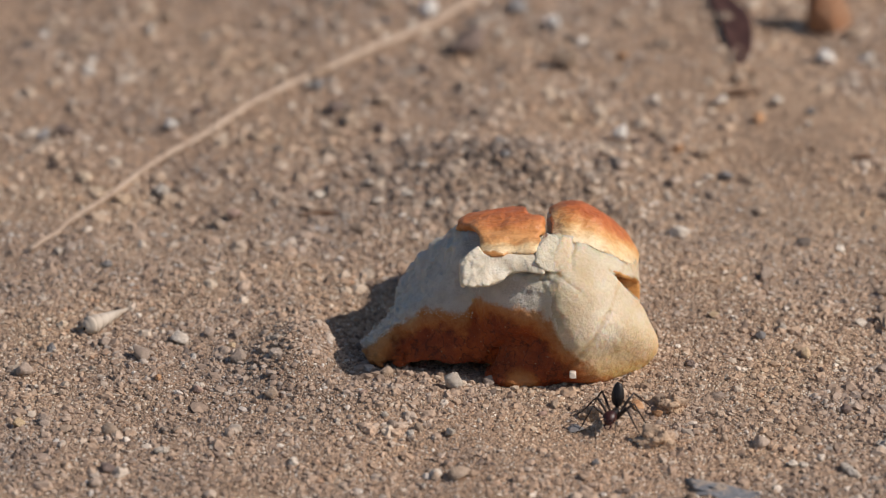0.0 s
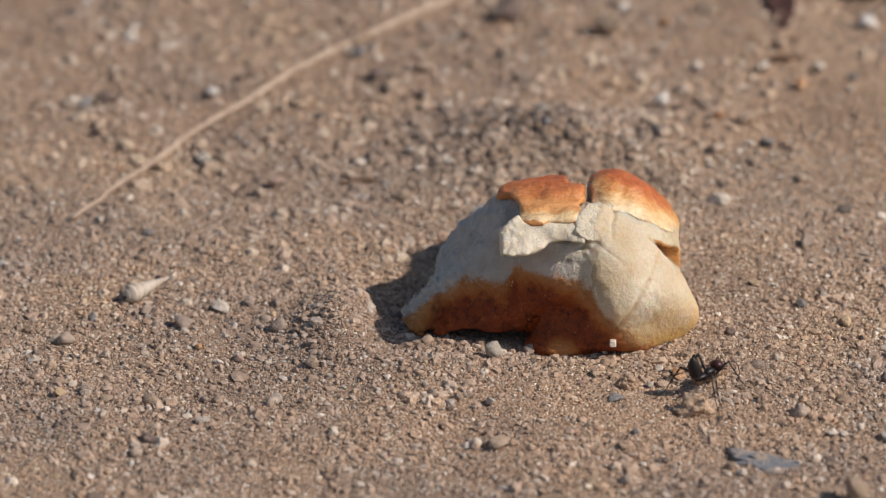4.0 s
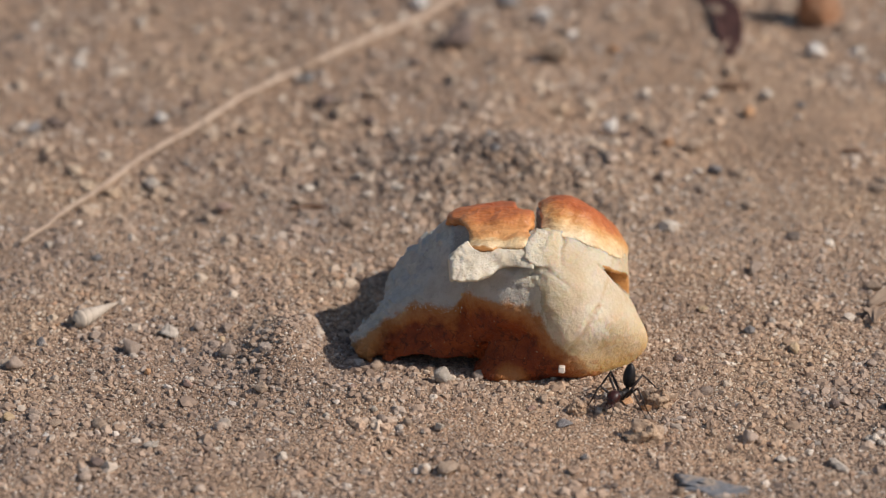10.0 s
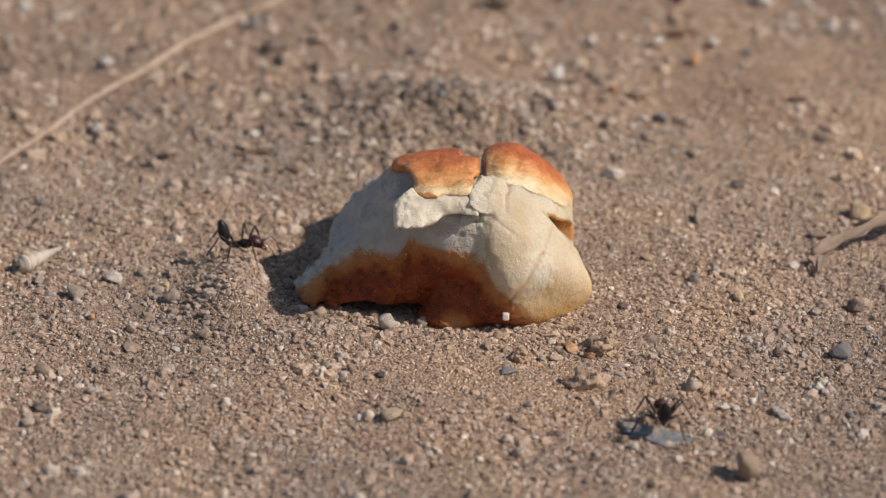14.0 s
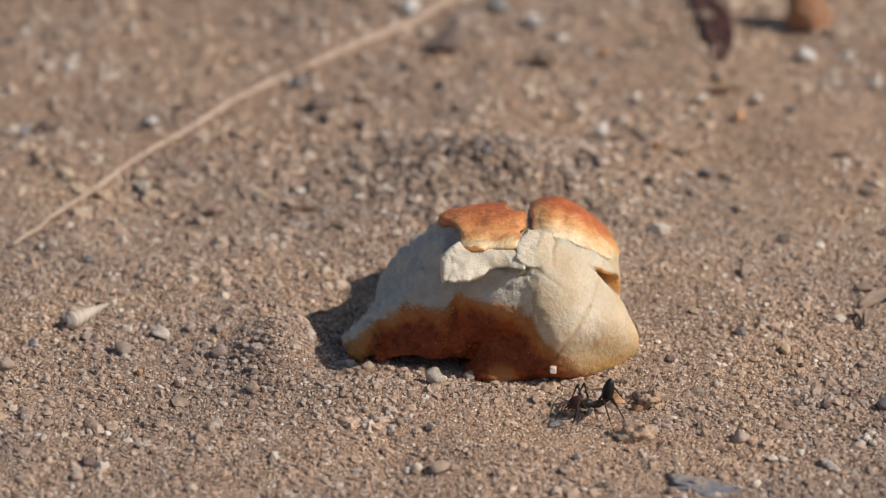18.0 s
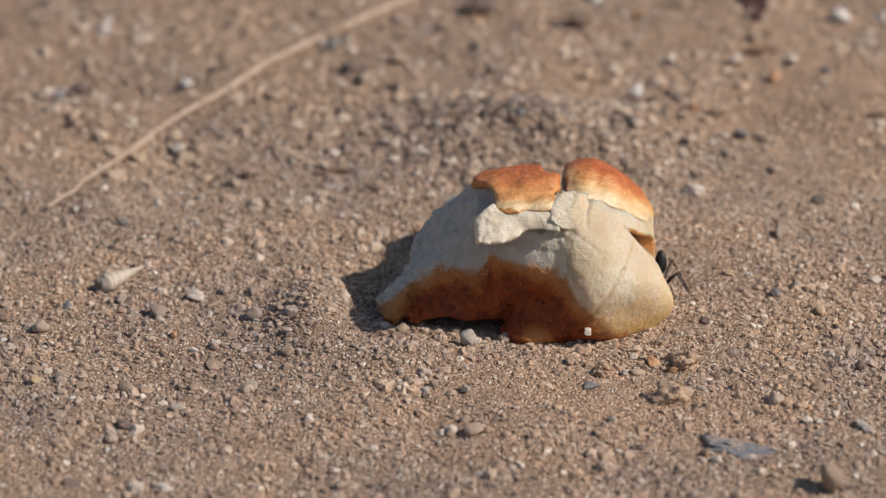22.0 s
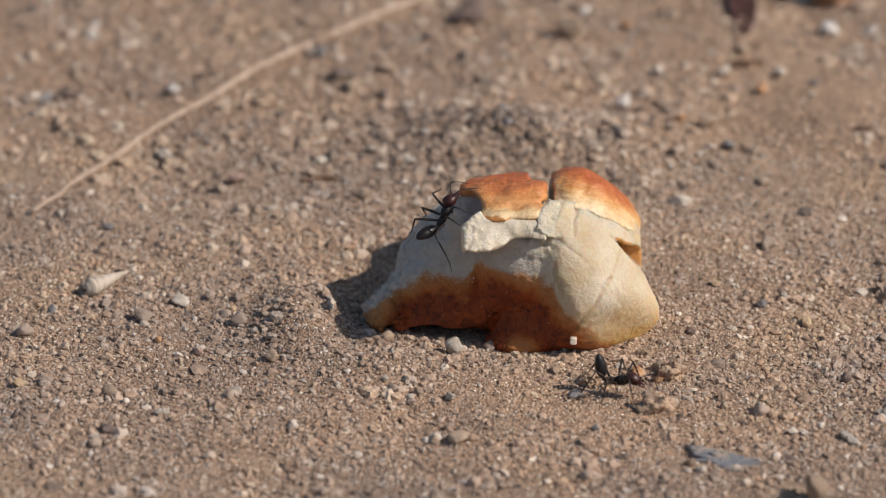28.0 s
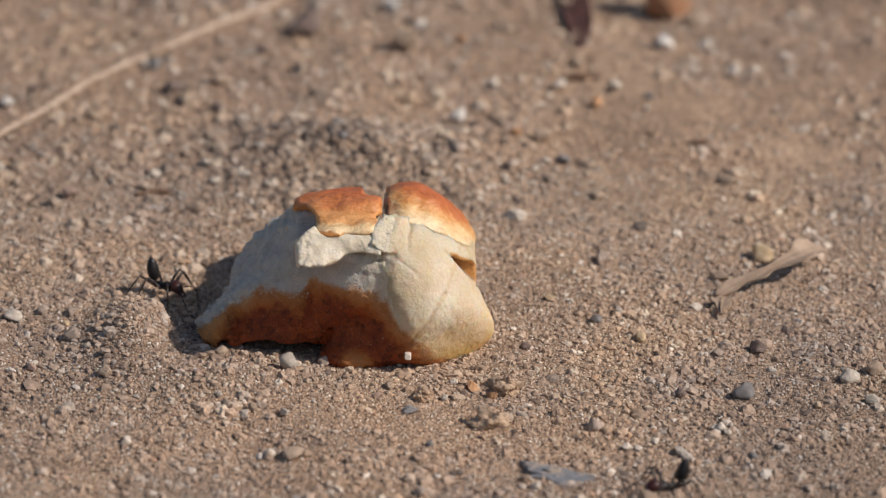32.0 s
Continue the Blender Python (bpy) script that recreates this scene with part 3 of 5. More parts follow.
def mouth(x, y, z):
    """Negative in the wedge-shaped gap between the upper lip and the lower fold of the side."""
    s = rise(y, z) + 0.25 * vnoise(x / 1.5, y / 1.5, z / 1.5)
    return np.maximum(np.maximum((s - 12.3 + 0.36 * (x - 16.6)) * 0.93, (28.9 - x - s) * 0.707), y - 2.4)


def shoulder(x, y, z):
    return egg(x, y, z, (13.4, 6.2, 14.9), (8.8, 11.0, 6.6), -30)


def lobe_core(x, y, z):
    d = egg(x, y, z, (13.0, -5.0, 8.0), (12.6, 11.0, 8.0), -38)
    d = melt(d, egg(x, y, z, (9.8, -5.4, 14.8), (7.0, 7.6, 6.0), -34), 3.5)
    d = melt(d, egg(x, y, z, (6.2, -6.6, 3.6), (8.8, 7.8, 4.2)), 3.0)
    d = melt(d, egg(x, y, z, (21.0, -4.5, 4.0), (3.8, 4.0, 3.2), -35), 2)
    d = melt(d, egg(x, y, z, (7.4, -4.2, 18.0), (4.4, 5.6, 4.3), -10), 2.0)
    d = melt(d, egg(x, y, z, (9.8, 4.5, 20.2), (4.4, 6.5, 4.5), -10), 2.5)
    return melt(d, shoulder(x, y, z), 6.0)


def soft_noise(x, y, z):
    return 0.34 * vnoise(x / 7, y / 7, z / 7 + 2) + 0.10 * vnoise(x / 2.3, y / 2.3, z / 2.3) + 0.11 * np.abs(vnoise(x / 0.9, y / 0.9, z / 0.9))


def crumb_core(x, y, z):
    d = egg(x, y, z, (-1, 4.5, 9.6), (14.6, 14, 12.4))
    d = melt(d, egg(x, y, z, (-11.6, 3.0, 8.2), (9.4, 10, 9.5), 12), 4)
    d = melt(d, egg(x, y, z, (-3, 20, 6.0), (13, 12, 7.5)), 4)
    d = melt(d, egg(x, y, z, (-18.6, -3.4, 4.0), (7.0, 6.2, 4.4), 22), 3)
    d = melt(d, egg(x, y, z, (6, 3, 13), (9, 11, 9)), 3)
    d = melt(d, egg(x, y, z, (-12, -4.5, 4.6), (8, 6.2, 4.6)), 2.5)
    d = melt(d, egg(x, y, z, (-2, -7.0, 12.6), (9.5, 6.0, 4.4), -4), 2.5)
    d = melt(d, egg(x, y, z, (-1.0, -6.0, 15.0), (8.6, 8.0, 5.4), -2), 2.0)
    return melt(d, egg(x, y, z, (-6.5, 2.0, 17.4), (5.5, 9.0, 5.4), 25), 2.0)


def flake_field(x, y, z):
    """A pale flake folded over the foot of the split."""
    s = rise(y, z)
    rag = 0.8 * vnoise(x / 1.7, y / 1.7, z / 1.7 + 3) + 0.4 * vnoise(x / 0.7, y / 0.7, z / 0.7)
    face = 0.40 * (x - 6.6) - 0.50 * (y + 7.9) + 0.76 * (z - 22.7) + 0.022 * (x - 6.4) ** 2 + 0.014 * (s - 15.5) ** 2
    d = carve(face + 0.15 * rag, 2.8 + face, 0.5)
    d = carve(d, np.minimum(18.6 - 0.15 * (x - 6) - 1.1 * np.maximum(6.0 - x, 0) - s, s - 11.9 - 0.30 * np.abs(x - 6.4)) - 0.5 * rag, 0.5)
    d = carve(d, np.minimum(x - 3.9 - 0.12 * (15 - s), 9.7 + 0.08 * (s - 15) - x) - 0.45 * rag, 0.5)
    return d * 0.85 + 0.10 * vnoise(x / 1.6, y / 1.6, z / 1.6)


def body_field(x, y, z):
    """The whole soft body of the roll without its top crust."""
    d = melt(crumb_core(x, y, z), lobe_core(x, y, z), 2.2)
    ff = front_face(x, y, z) - (np.sqrt((x - 7.5) ** 2 + 9.0) + x - 7.5) * 0.42 + 0.5
    d = -melt(-d, -ff, 1.6)
    hull = -13.2 + (x - 13) * 0.72 - 0.30 * z - y                                  # the side turns away to the right
    d = -melt(-d, -hull * 0.8, 2.5)
    tear = -0.79 * (x + 9.4) - 0.22 * (y - 6.0) + 0.57 * (z - 21.3) - 0.9               # the end was torn off along this slope
    d = carve(d, 3.6 * np.clip((9.0 - rise(y, z)) / 7.0, 0, 1) - tear, 1.2)
    d = carve(d, mouth(x, y, z), 0.7)
    d = np.maximum(d, -notch(x, y, z) + 0.9 * (x < 5.7))
    d = melt(d, flake_field(x, y, z), 0.9)
    d = np.maximum(d, 0.15 - z + 2.2 * np.exp(-((x + 11) / 6.5) ** 4))
    fold = np.abs((x - 12.8) * 0.80 - (z - 9.5) * 0.60 + 0.7 * vnoise(x / 3, y / 3, z / 3))
    d = d + 0.3 * np.exp(-(fold / 0.5) ** 2) * (z > 5) * (z < 14) * (x > 8)
    s = rise(y, z)
    crease = np.abs(s - 12.6 + 0.95 * (x - 7.0) + 0.8 * vnoise(x / 2.5 + 3, y / 2.5, z / 2.5))
    d = d + 0.22 * np.exp(-(crease / 0.4) ** 2) * np.clip((x - 7.2) / 1.0, 0, 1) * np.clip((12.5 - x) / 2, 0, 1)
    curl = np.abs(x - 9.9 - 0.06 * (s - 15) + 0.5 * vnoise(x / 2, y / 2, z / 2))
    d = d + 0.35 * np.exp(-(curl / 0.35) ** 2) * np.clip((s - 12) / 1.5, 0, 1) * np.clip((18.5 - s) / 1.5, 0, 1)
    d = melt(d, egg(x, y, z, (1.0, -9.9, 1.3), (5.6, 3.6, 2.2), 4), 2.6)           # pale bulge at the foot
    torn = np.clip((7.7 - x + 1.3 * vnoise(x / 2, y / 2, z / 2)) / 1.6, 0, 1)
    flat = np.clip((-ff - 0.4) / 2.0, 0.3 + 0.7 * np.clip((-16 - x) / 4, 0, 1), 1)
    rough = 0.58 * vnoise(x / 3.4, y / 3.4, z / 3.4) + 0.36 * vnoise(x / 1.5 + 5, y / 1.2, z / 1.1) + 0.42 * np.abs(vnoise(x / 1.3, y / 1.2 + 9, z / 1.1)) + 0.34 * vnoise(x / 0.62, y / 0.62 + 4, z / 0.62)
    rough = np.maximum(rough, -0.6)
    return d + torn * flat * rough * (1 + 0.9 * np.clip((-17 - x) / 3, 0, 1) * np.clip((9 - z) / 2, 0, 1)) + (1 - torn) * soft_noise(x, y, z)


def body_parts(v, f):
    """Faces of the body by what they are: 0 torn crumb, 1 soft side, 2 baked underside."""
    x, y, z = v[f].mean(axis=1).T
    wob = 0.5 * vnoise(x / 1.5, y / 1.5, z / 1.5)
    rim = np.where(x > -6.8, 13.6, 10.0 - 0.75 * np.maximum(-x - 15, 0))
    fold = (mouth(x, y, z) < 0.6) & (x > 16.4) & (x + rise(y, z) > 29.2 + wob)
    under = (front_face(x, y, z) > -2.2) & (np.maximum(z - rim, (x + 0.9 * z - 16.0) * 0.74) + wob < 0) & (y < -2)
    side = x > 6.8 + 2.2 * wob
    return np.where(under, 2, np.where(fold, 3, np.where(side, 1, 0)))


def top_dome(x, y, z):
    return egg(x, np.where(y > 3, 3 + (y - 3) * 2.1, y), z, (0.3, 3, 14.0), (18.5, 22, 11.1), 3)


def left_crust_field(x, y, z):
    d = np.maximum(top_dome(x, y, z) - 0.35, -(top_dome(x, y, z) + 1.9))
    edge = 0.9 * vnoise(x / 2.6, y / 2.6, z / 2.6) + 0.5 * vnoise(x / 0.9, y / 0.9, z / 0.9)
    s = rise(y, z)
    left = np.interp(s, [14.5, 15.0, 18.4, 19.3, 21.0, 22.5, 24], [-6.8, -5.4, -5.0, -6.2, -9.3, -8.2, -6.6])
    w = np.clip((y - 1) / 3, 0, 1)
    d = carve(d, x - left * (1 - w) - np.interp(s, [20, 21, 22.5, 23.7], [-9.6, -9.3, -8.0, -5.5]) * w - 0.5 * edge, 0.9)
    d = carve(carve(d, 5.7 - x - 0.4 * edge, 0.9), notch(x, y, z), 0.7)
    d = np.maximum(d, np.minimum(x - 2.0 + 0.5 * edge, s - 21.9 + 0.4 * edge))        # chipped corner
    d = carve(d, s - 15.0 - 0.13 * x - 0.45 * edge, 1.1)
    ridge = np.abs(s - 17.3 - 0.16 * x + 0.6 * vnoise(x / 4 + 6, y / 4, z / 4))
    d = d + 0.30 * np.exp(-(ridge / 0.45) ** 2)
    d = d + 0.22 * np.exp(-((s - 19.2 - 0.10 * x + 0.5 * vnoise(x / 3, y / 3, z / 3 + 4)) / 0.35) ** 2) * np.clip((x + 5) / 2, 0, 1)
    d = np.maximum(d, y - 15 + edge)
    return d * 0.8 + 0.24 * vnoise(x / 3, y / 3, z / 3) + 0.14 * vnoise(x / 2.4, y / 1.4, z / 1.0) + 0.07 * vnoise(x / 0.7, y / 0.7, z / 0.6)


def right_crust_field(x, y, z):
    q = lobe_core(x, y, z) + soft_noise(x, y, z)
    d = np.maximum(q - np.clip(0.16 * (0.891 * z + 0.454 * (y - 3.3) - 19.1 + 0.39 * (x - 6.4)), -0.2, 0.42), -(q + 0.8))
    edge = 0.8 * vnoise(x / 2.6 + 4, y / 2.6, z / 2.6) + 0.3 * vnoise(x / 0.9, y / 0.9, z / 0.9)
    d = np.maximum(d, -notch(x, y, z))
    d = np.maximum(d, 6.2 - x + 0.6 * edge)
    d = np.maximum(d, 19.1 - 0.39 * (x - 6.4) - (0.891 * z + 0.454 * (y - 3.3)) + 0.5 * edge)
    d = np.maximum(d, y - 14 + edge)
    return d * 0.8 + 0.20 * vnoise(x / 3, y / 3, z / 3) + 0.12 * vnoise(x / 1.0, y / 2.6, z / 1.0)


def flap_field(x, y, z):
    """The torn pale lip that slopes out from under the left crust, arched below."""
    s = rise(y, z)
    edge = 0.8 * vnoise(x / 2.2 + 8, y / 2.2, z / 2.2) + 0.45 * vnoise(x / 0.8, y / 0.8, z / 0.8)
    out = 0.10 * x - 0.56 * (y + 8.4 + 0.12 * x) + 0.80 * (z - 23.2) + 0.3 * edge
    low = np.interp(x, [-9, -4.0, -1.0, 2.0, 4.5], [9.9, 10.0, 10.7, 11.3, 11.6])
    top = np.interp(x, [-8.5, -7.2, -5.8, -4.8], [14.2, 15.6, 16.6, 15.3]) + 0.4 * edge
    d = carve(np.abs(out + 2.6) - 2.6, s - low - 0.35 * edge, 0.35)
    d = carve(carve(d, top - s, 0.4), np.minimum(x + 8.7 + 0.3 * edge, 5.6 - x), 0.4)
    scoop = np.exp(-((x - 1.2) / 3.2) ** 2 - ((s - 11.6) / 1.5) ** 2)                # shallow arched hollow in its lower half
    torn = np.clip((-4.2 - x) / 2.0, 0.05, 1)
    return d * 0.85 + 1.1 * scoop + 0.12 * vnoise(x / 1.5, y / 1.5, z / 1.5) + torn * (0.13 * vnoise(x / 0.55 + 3, y / 0.9, z / 1.6) + 0.09 * vnoise(x / 0.5, y / 0.5, z / 0.5 + 7))


def make_bread():
    roll = new("bread_roll")
    tagged(roll, "torn white bread roll with browned crust lying on sandy soil", "bread")
    v, f = surface(body_field, (-30, -19, -1), (28, 34, 26), 0.28)
    which = body_parts(v, f)
    for k, (name, material, label) in enumerate((("crumb", CRUMB, "torn white porous crumb"), ("side", SKIN, "soft cream side of the roll"), ("bottom_crust", BASE, "dark brown baked underside"), ("crust_fold", FOLD, "golden-brown fold of crust"))):
        faces = f[which == k]
        used, back = np.unique(faces, return_inverse=True)
        part(name, mesh_from(name, v[used] * MM, back.reshape(faces.shape)), material, roll, label)
    # loose bits of crumb along the torn rim, the toe and the corner of the crust
    r = np.random.default_rng(77)
    c = v[f[which == 0]].mean(axis=1)
    x, y, z = c.T
    s = rise(y, z)
    rim = np.where(x > -6.8, 13.6, 10.0 - 0.75 * np.maximum(-x - 15, 0))
    near = ((np.abs(z - rim - 0.9) < 0.9) & (y < -4) & (x < -5.5)) | ((x < -16) & (z < 8) & (y < 1) & (z > 2)) | ((np.abs(x + 7.2) < 2.0) & (np.abs(s - 16.6) < 1.7) & (y < 0))
    picks = c[near]
    picks = picks[r.choice(len(picks), min(900, len(picks)), replace=False)]
    bits = []
    for k, q in enumerate(picks):
        bv, bf = blob(1, r.uniform(0.03, 0.13, 3) * r.choice([0.7, 1.0, 1.6], p=[0.5, 0.4, 0.1]), 0.4, 2.0, k * 1.7)
        bits.append((bv + q + r.normal(0, 0.10, 3), bf))
    bv, bf = merge(bits)
    tagged(part("crumb_dust", mesh_from("crumb_dust", bv * MM, bf, False), CRUMB_BIT, roll, "loose white bits of crumb along the torn edge"), kind="stuff")
    for name, field, lo, hi, step, material, label in (
            ("flap", flap_field, (-13, -17, 14), (8, 0, 27), 0.28, LIP, "ragged white torn lip"),
            ("top_crust", left_crust_field, (-13, -13, 17), (8, 20, 29), 0.38, CRUST_RED, "glossy orange-brown top crust"),
            ("top_crust", right_crust_field, (4, -10, 12), (26, 19, 30), 0.38, CRUST_GOLD, "golden-brown top crust")):
        v, f = surface(field, lo, hi, step)
        part(name, mesh_from(name, v * MM, f), material, roll, label)
    v, f = blob(2, (0.95, 0.7, 0.95), 0.2, 1.7)
    v = np.sign(v) * np.minimum(np.abs(v), np.array([0.55, 0.5, 0.62]))
    grain = part("stuck_grain", mesh_from("stuck_grain", v * MM, f, False), TONES["white"], roll, "white sand grain stuck to the crust")
    grain.location = (0.0101, -0.0146, 0.0037)
    roll.matrix_basis = pose(0.6 * MM, -3.3 * MM, -0.3 * MM)
    return roll


make_bread()


# ---- stones and pebbles ----
SHAPES = {}


def pebble_mesh(tone, k):
    if (tone, k) not in SHAPES:
        s = k * 5.7
        v, f = ball(3)
        v = v * (1 + 0.22 * vnoise(v[:, 0] * 1.1 + s, v[:, 1] * 1.1, v[:, 2] * 1.1) + 0.09 * vnoise(v[:, 0] * 2.7, v[:, 1] * 2.7 + s, v[:, 2] * 2.7)
                 + 0.06 * vnoise(v[:, 0] * 6, v[:, 1] * 6 + s, v[:, 2] * 6))[:, None]
        if k > 8:                                                   # sharp broken stones
            for j in range(14):
                n = np.random.default_rng(k * 31 + j).normal(size=3)
                n /= np.linalg.norm(n)
                v = v - np.maximum(v @ n - 0.55, 0)[:, None] * n
        else:                                                   # broken, with flat worn faces
            for j in range(12):
                n = np.random.default_rng(k * 9 + j).normal(size=3)
                n /= np.linalg.norm(n)
                over = np.maximum(v @ n - (0.55 if k % 2 else 0.66), 0)
                v = v - over[:, None] * n * 0.9
        me = mesh_from("pebble", v, f)
        me.materials.append(TONES[tone])
        SHAPES[tone, k] = me
    return SHAPES[tone, k]


LABELS = {
    "chalk": "chalk-white stone lying on the soil",
    "white": "pale bleached pebble on sandy soil", "grey": "dull grey-brown pebble half sunk in soil", "tan": "sandy tan pebble on the soil",
    "yellow": "yellowish rounded pebble on the soil", "orange": "small orange pebble on the soil", "pink": "pinkish-brown pebble on the soil",
    "blue": "blue-grey pebble on the soil", "dark": "dark brown pebble on the soil"}


def pebble(tone, x, y, w, tall=None, name="pebble", label="", sink=0.22, k=None, spin=None):
    r = np.random.default_rng(int(abs(x * 131 + y * 17) * 10))
    k = int(r.integers(0, 8)) if k is None else k
    tall = r.uniform(0.5, 0.8) if tall is None else tall
    ob = new(name, pebble_mesh(tone, k))
    size = w / 2 * MM
    spin = r.uniform(0, 360) if spin is None else spin
    z = float(height(x, y)) * MM + size * tall * (1 - 2 * sink)
    ob.matrix_basis = pose(x * MM, y * MM, z, r.normal(0, 8), r.normal(0, 8), spin) @ Matrix.Diagonal((size * r.uniform(0.85, 1.05), size * r.uniform(0.7, 0.95), size * tall, 1))
    return tagged(ob, label or LABELS[tone], "stone" if name == "stone" else "pebble", "pebbles on the soil")


WHITE_0 = [(-80.2, 34.0, 2.8), (-70.8, 135.6, 2.5), (-64.0, 90.4, 3.2), (-63.2, 58.5, 3.1), (-59.5, 134.3, 2.5), (-57.0, -40.9, 2.4), (-56.6, -41.0, 2.8), (-56.3, 0.6, 3.5), (-45.9, -42.0, 1.5), (-45.4, -41.7, 1.3), (-42.3, 54.2, 1.4), (-38.7, 109.2, 2.0), (-35.1, -44.4, 2.2), (-35.0, -44.4, 2.0), (-35.0, 151.9, 2.7), (-34.7, 58.3, 2.5), (-34.1, -29.5, 1.5), (-28.4, -30.9, 1.7), (-25.5, 62.3, 1.9), (-23.8, 55.5, 1.9), (-20.5, -29.8, 1.7), (-19.5, -60.1, 1.4), (-18.7, 56.2, 2.1), (-16.9, 45.7, 1.4), (-16.2, -34.9, 1.9), (-15.6, 148.9, 3.4), (-13.8, -50.6, 1.3), (-12.9, -74.8, 4.1), (-11.8, -47.2, 2.6), (-9.7, -34.6, 2.8)]
WHITE_1 = [(-8.7, -58.0, 1.3), (-1.3, 107.6, 1.7), (8.7, 138.8, 3.8), (16.8, -27.4, 1.7), (18.5, -21.0, 1.9), (20.8, 84.0, 3.6), (28.0, 103.5, 2.8), (30.9, -56.9, 2.2), (34.6, 60.5, 1.9), (36.8, 64.0, 2.5), (38.3, 12.2, 1.4), (39.5, -71.2, 1.3), (40.1, 20.5, 1.6), (40.9, 102.4, 2.6), (46.1, -43.6, 2.4), (47.3, 6.2, 2.5), (48.0, -43.8, 1.8), (48.2, 13.2, 1.8), (50.8, -42.1, 2.2), (51.1, 101.0, 3.0), (54.9, -45.5, 2.8), (55.8, -47.2, 2.6), (56.4, 89.7, 1.7), (60.7, 7.7, 2.4), (61.3, -36.6, 2.4), (61.9, -37.2, 2.4), (62.0, -4.0, 1.5), (62.1, 122.8, 3.1), (62.9, -38.4, 2.4), (70.9, 24.4, 1.6)]
WHITE_2 = [(75.5, 25.2, 1.4), (84.7, -18.4, 4.4), (87.7, -26.5, 3.4)]
GREY_0 = [(-81.8, -11.4, 3.8), (-76.9, -31.3, 2.4), (-76.7, -30.4, 2.8), (-69.2, -1.0, 2.9), (-66.8, -51.6, 2.8), (-62.6, -6.1, 4.4), (-56.8, -32.8, 1.9), (-51.6, 3.0, 2.9), (-48.9, -73.9, 3.9), (-48.5, -2.9, 2.7), (-46.7, 2.7, 2.9), (-46.0, -34.0, 2.8), (-45.9, -7.7, 3.5), (-45.2, 138.8, 2.3), (-39.9, -15.8, 2.9), (-29.3, -65.4, 2.2), (-25.4, -9.6, 2.3), (-19.2, -32.2, 2.4), (-3.3, -14.8, 2.9), (12.5, -60.1, 2.7), (14.4, -44.7, 1.8), (20.7, 63.8, 2.5), (30.4, 60.2, 2.5), (35.1, -19.6, 3.2), (41.4, -36.3, 3.7), (45.4, 26.5, 4.0), (63.3, -9.5, 2.9), (74.8, -55.5, 2.7)]
YELLOW_0 = [(-81.1, -31.2, 2.3), (-47.4, -1.2, 1.7), (35.6, 11.4, 2.4), (50.6, -4.2, 2.3), (73.7, 28.6, 4.8)]
BLUE_0 = [(-87.3, 83.7, 3.2), (-78.1, -3.1, 2.5), (-71.2, 29.6, 2.6), (-36.7, 108.6, 3.7), (-1.7, 72.4, 2.1), (-0.6, 64.7, 2.7), (2.0, 148.3, 3.9), (14.1, -44.7, 1.7), (39.9, 65.2, 2.7), (43.3, 3.1, 2.5), (57.3, 96.2, 1.9), (66.5, -45.9, 1.8), (66.7, -25.0, 4.3)]
TAN_0 = [(-74.9, -19.4, 1.9), (-73.2, -33.3, 2.8), (-71.3, -5.5, 2.3), (-68.0, 142.7, 2.7), (-65.7, -33.5, 3.7), (-64.2, -71.3, 2.3), (-64.1, 64.0, 2.7), (-55.7, 88.2, 2.6), (-54.5, -32.9, 2.2), (-51.9, 69.3, 2.1), (-39.6, -22.1, 3.4), (-32.2, -31.0, 1.3), (-25.8, 150.0, 3.9), (-24.0, 101.6, 2.8), (-20.7, -11.4, 2.9), (-14.8, -33.7, 2.8), (-11.9, -48.0, 2.2), (-8.1, -47.8, 3.7), (-2.9, -49.3, 1.8), (4.8, -73.8, 2.7), (7.6, -23.4, 2.6), (11.3, 120.2, 6.6), (18.9, -26.6, 2.4), (25.1, -22.1, 3.8), (29.2, -54.6, 2.4), (33.7, -70.8, 2.7), (35.1, -25.9, 2.1), (35.4, -34.8, 1.9), (36.7, 75.8, 4.2), (42.6, -53.0, 2.0)]
TAN_1 = [(44.6, 113.0, 3.1), (49.4, 14.2, 1.6), (50.7, -35.5, 1.5), (59.5, -52.8, 2.0), (65.8, 19.3, 4.0), (78.6, -28.3, 2.3), (89.3, -15.3, 4.4)]
ORANGE_0 = [(-70.6, -76.7, 2.3), (-59.1, -14.5, 1.5), (21.5, -23.1, 2.5), (22.4, 124.0, 2.4), (24.6, -25.9, 1.9), (31.5, 77.1, 2.5), (47.5, 93.2, 2.6)]
PINK_0 = [(-52.2, -18.3, 2.5), (-50.7, -45.6, 1.1), (-49.7, 48.4, 2.7), (-24.2, -23.5, 1.9), (5.7, -26.6, 2.1)]
DARK_0 = [(-84.5, 70.2, 2.1), (-83.8, 85.9, 4.3), (-65.1, -46.9, 2.8), (-59.0, 98.1, 2.6), (-33.0, 97.3, 3.2), (-24.2, 88.5, 2.6), (-16.7, 116.3, 3.3), (-8.0, 126.6, 8.4), (23.6, 79.6, 2.3), (30.8, -7.5, 2.1), (53.0, -10.2, 1.7), (56.1, -24.8, 2.5), (70.2, -7.4, 4.4)]
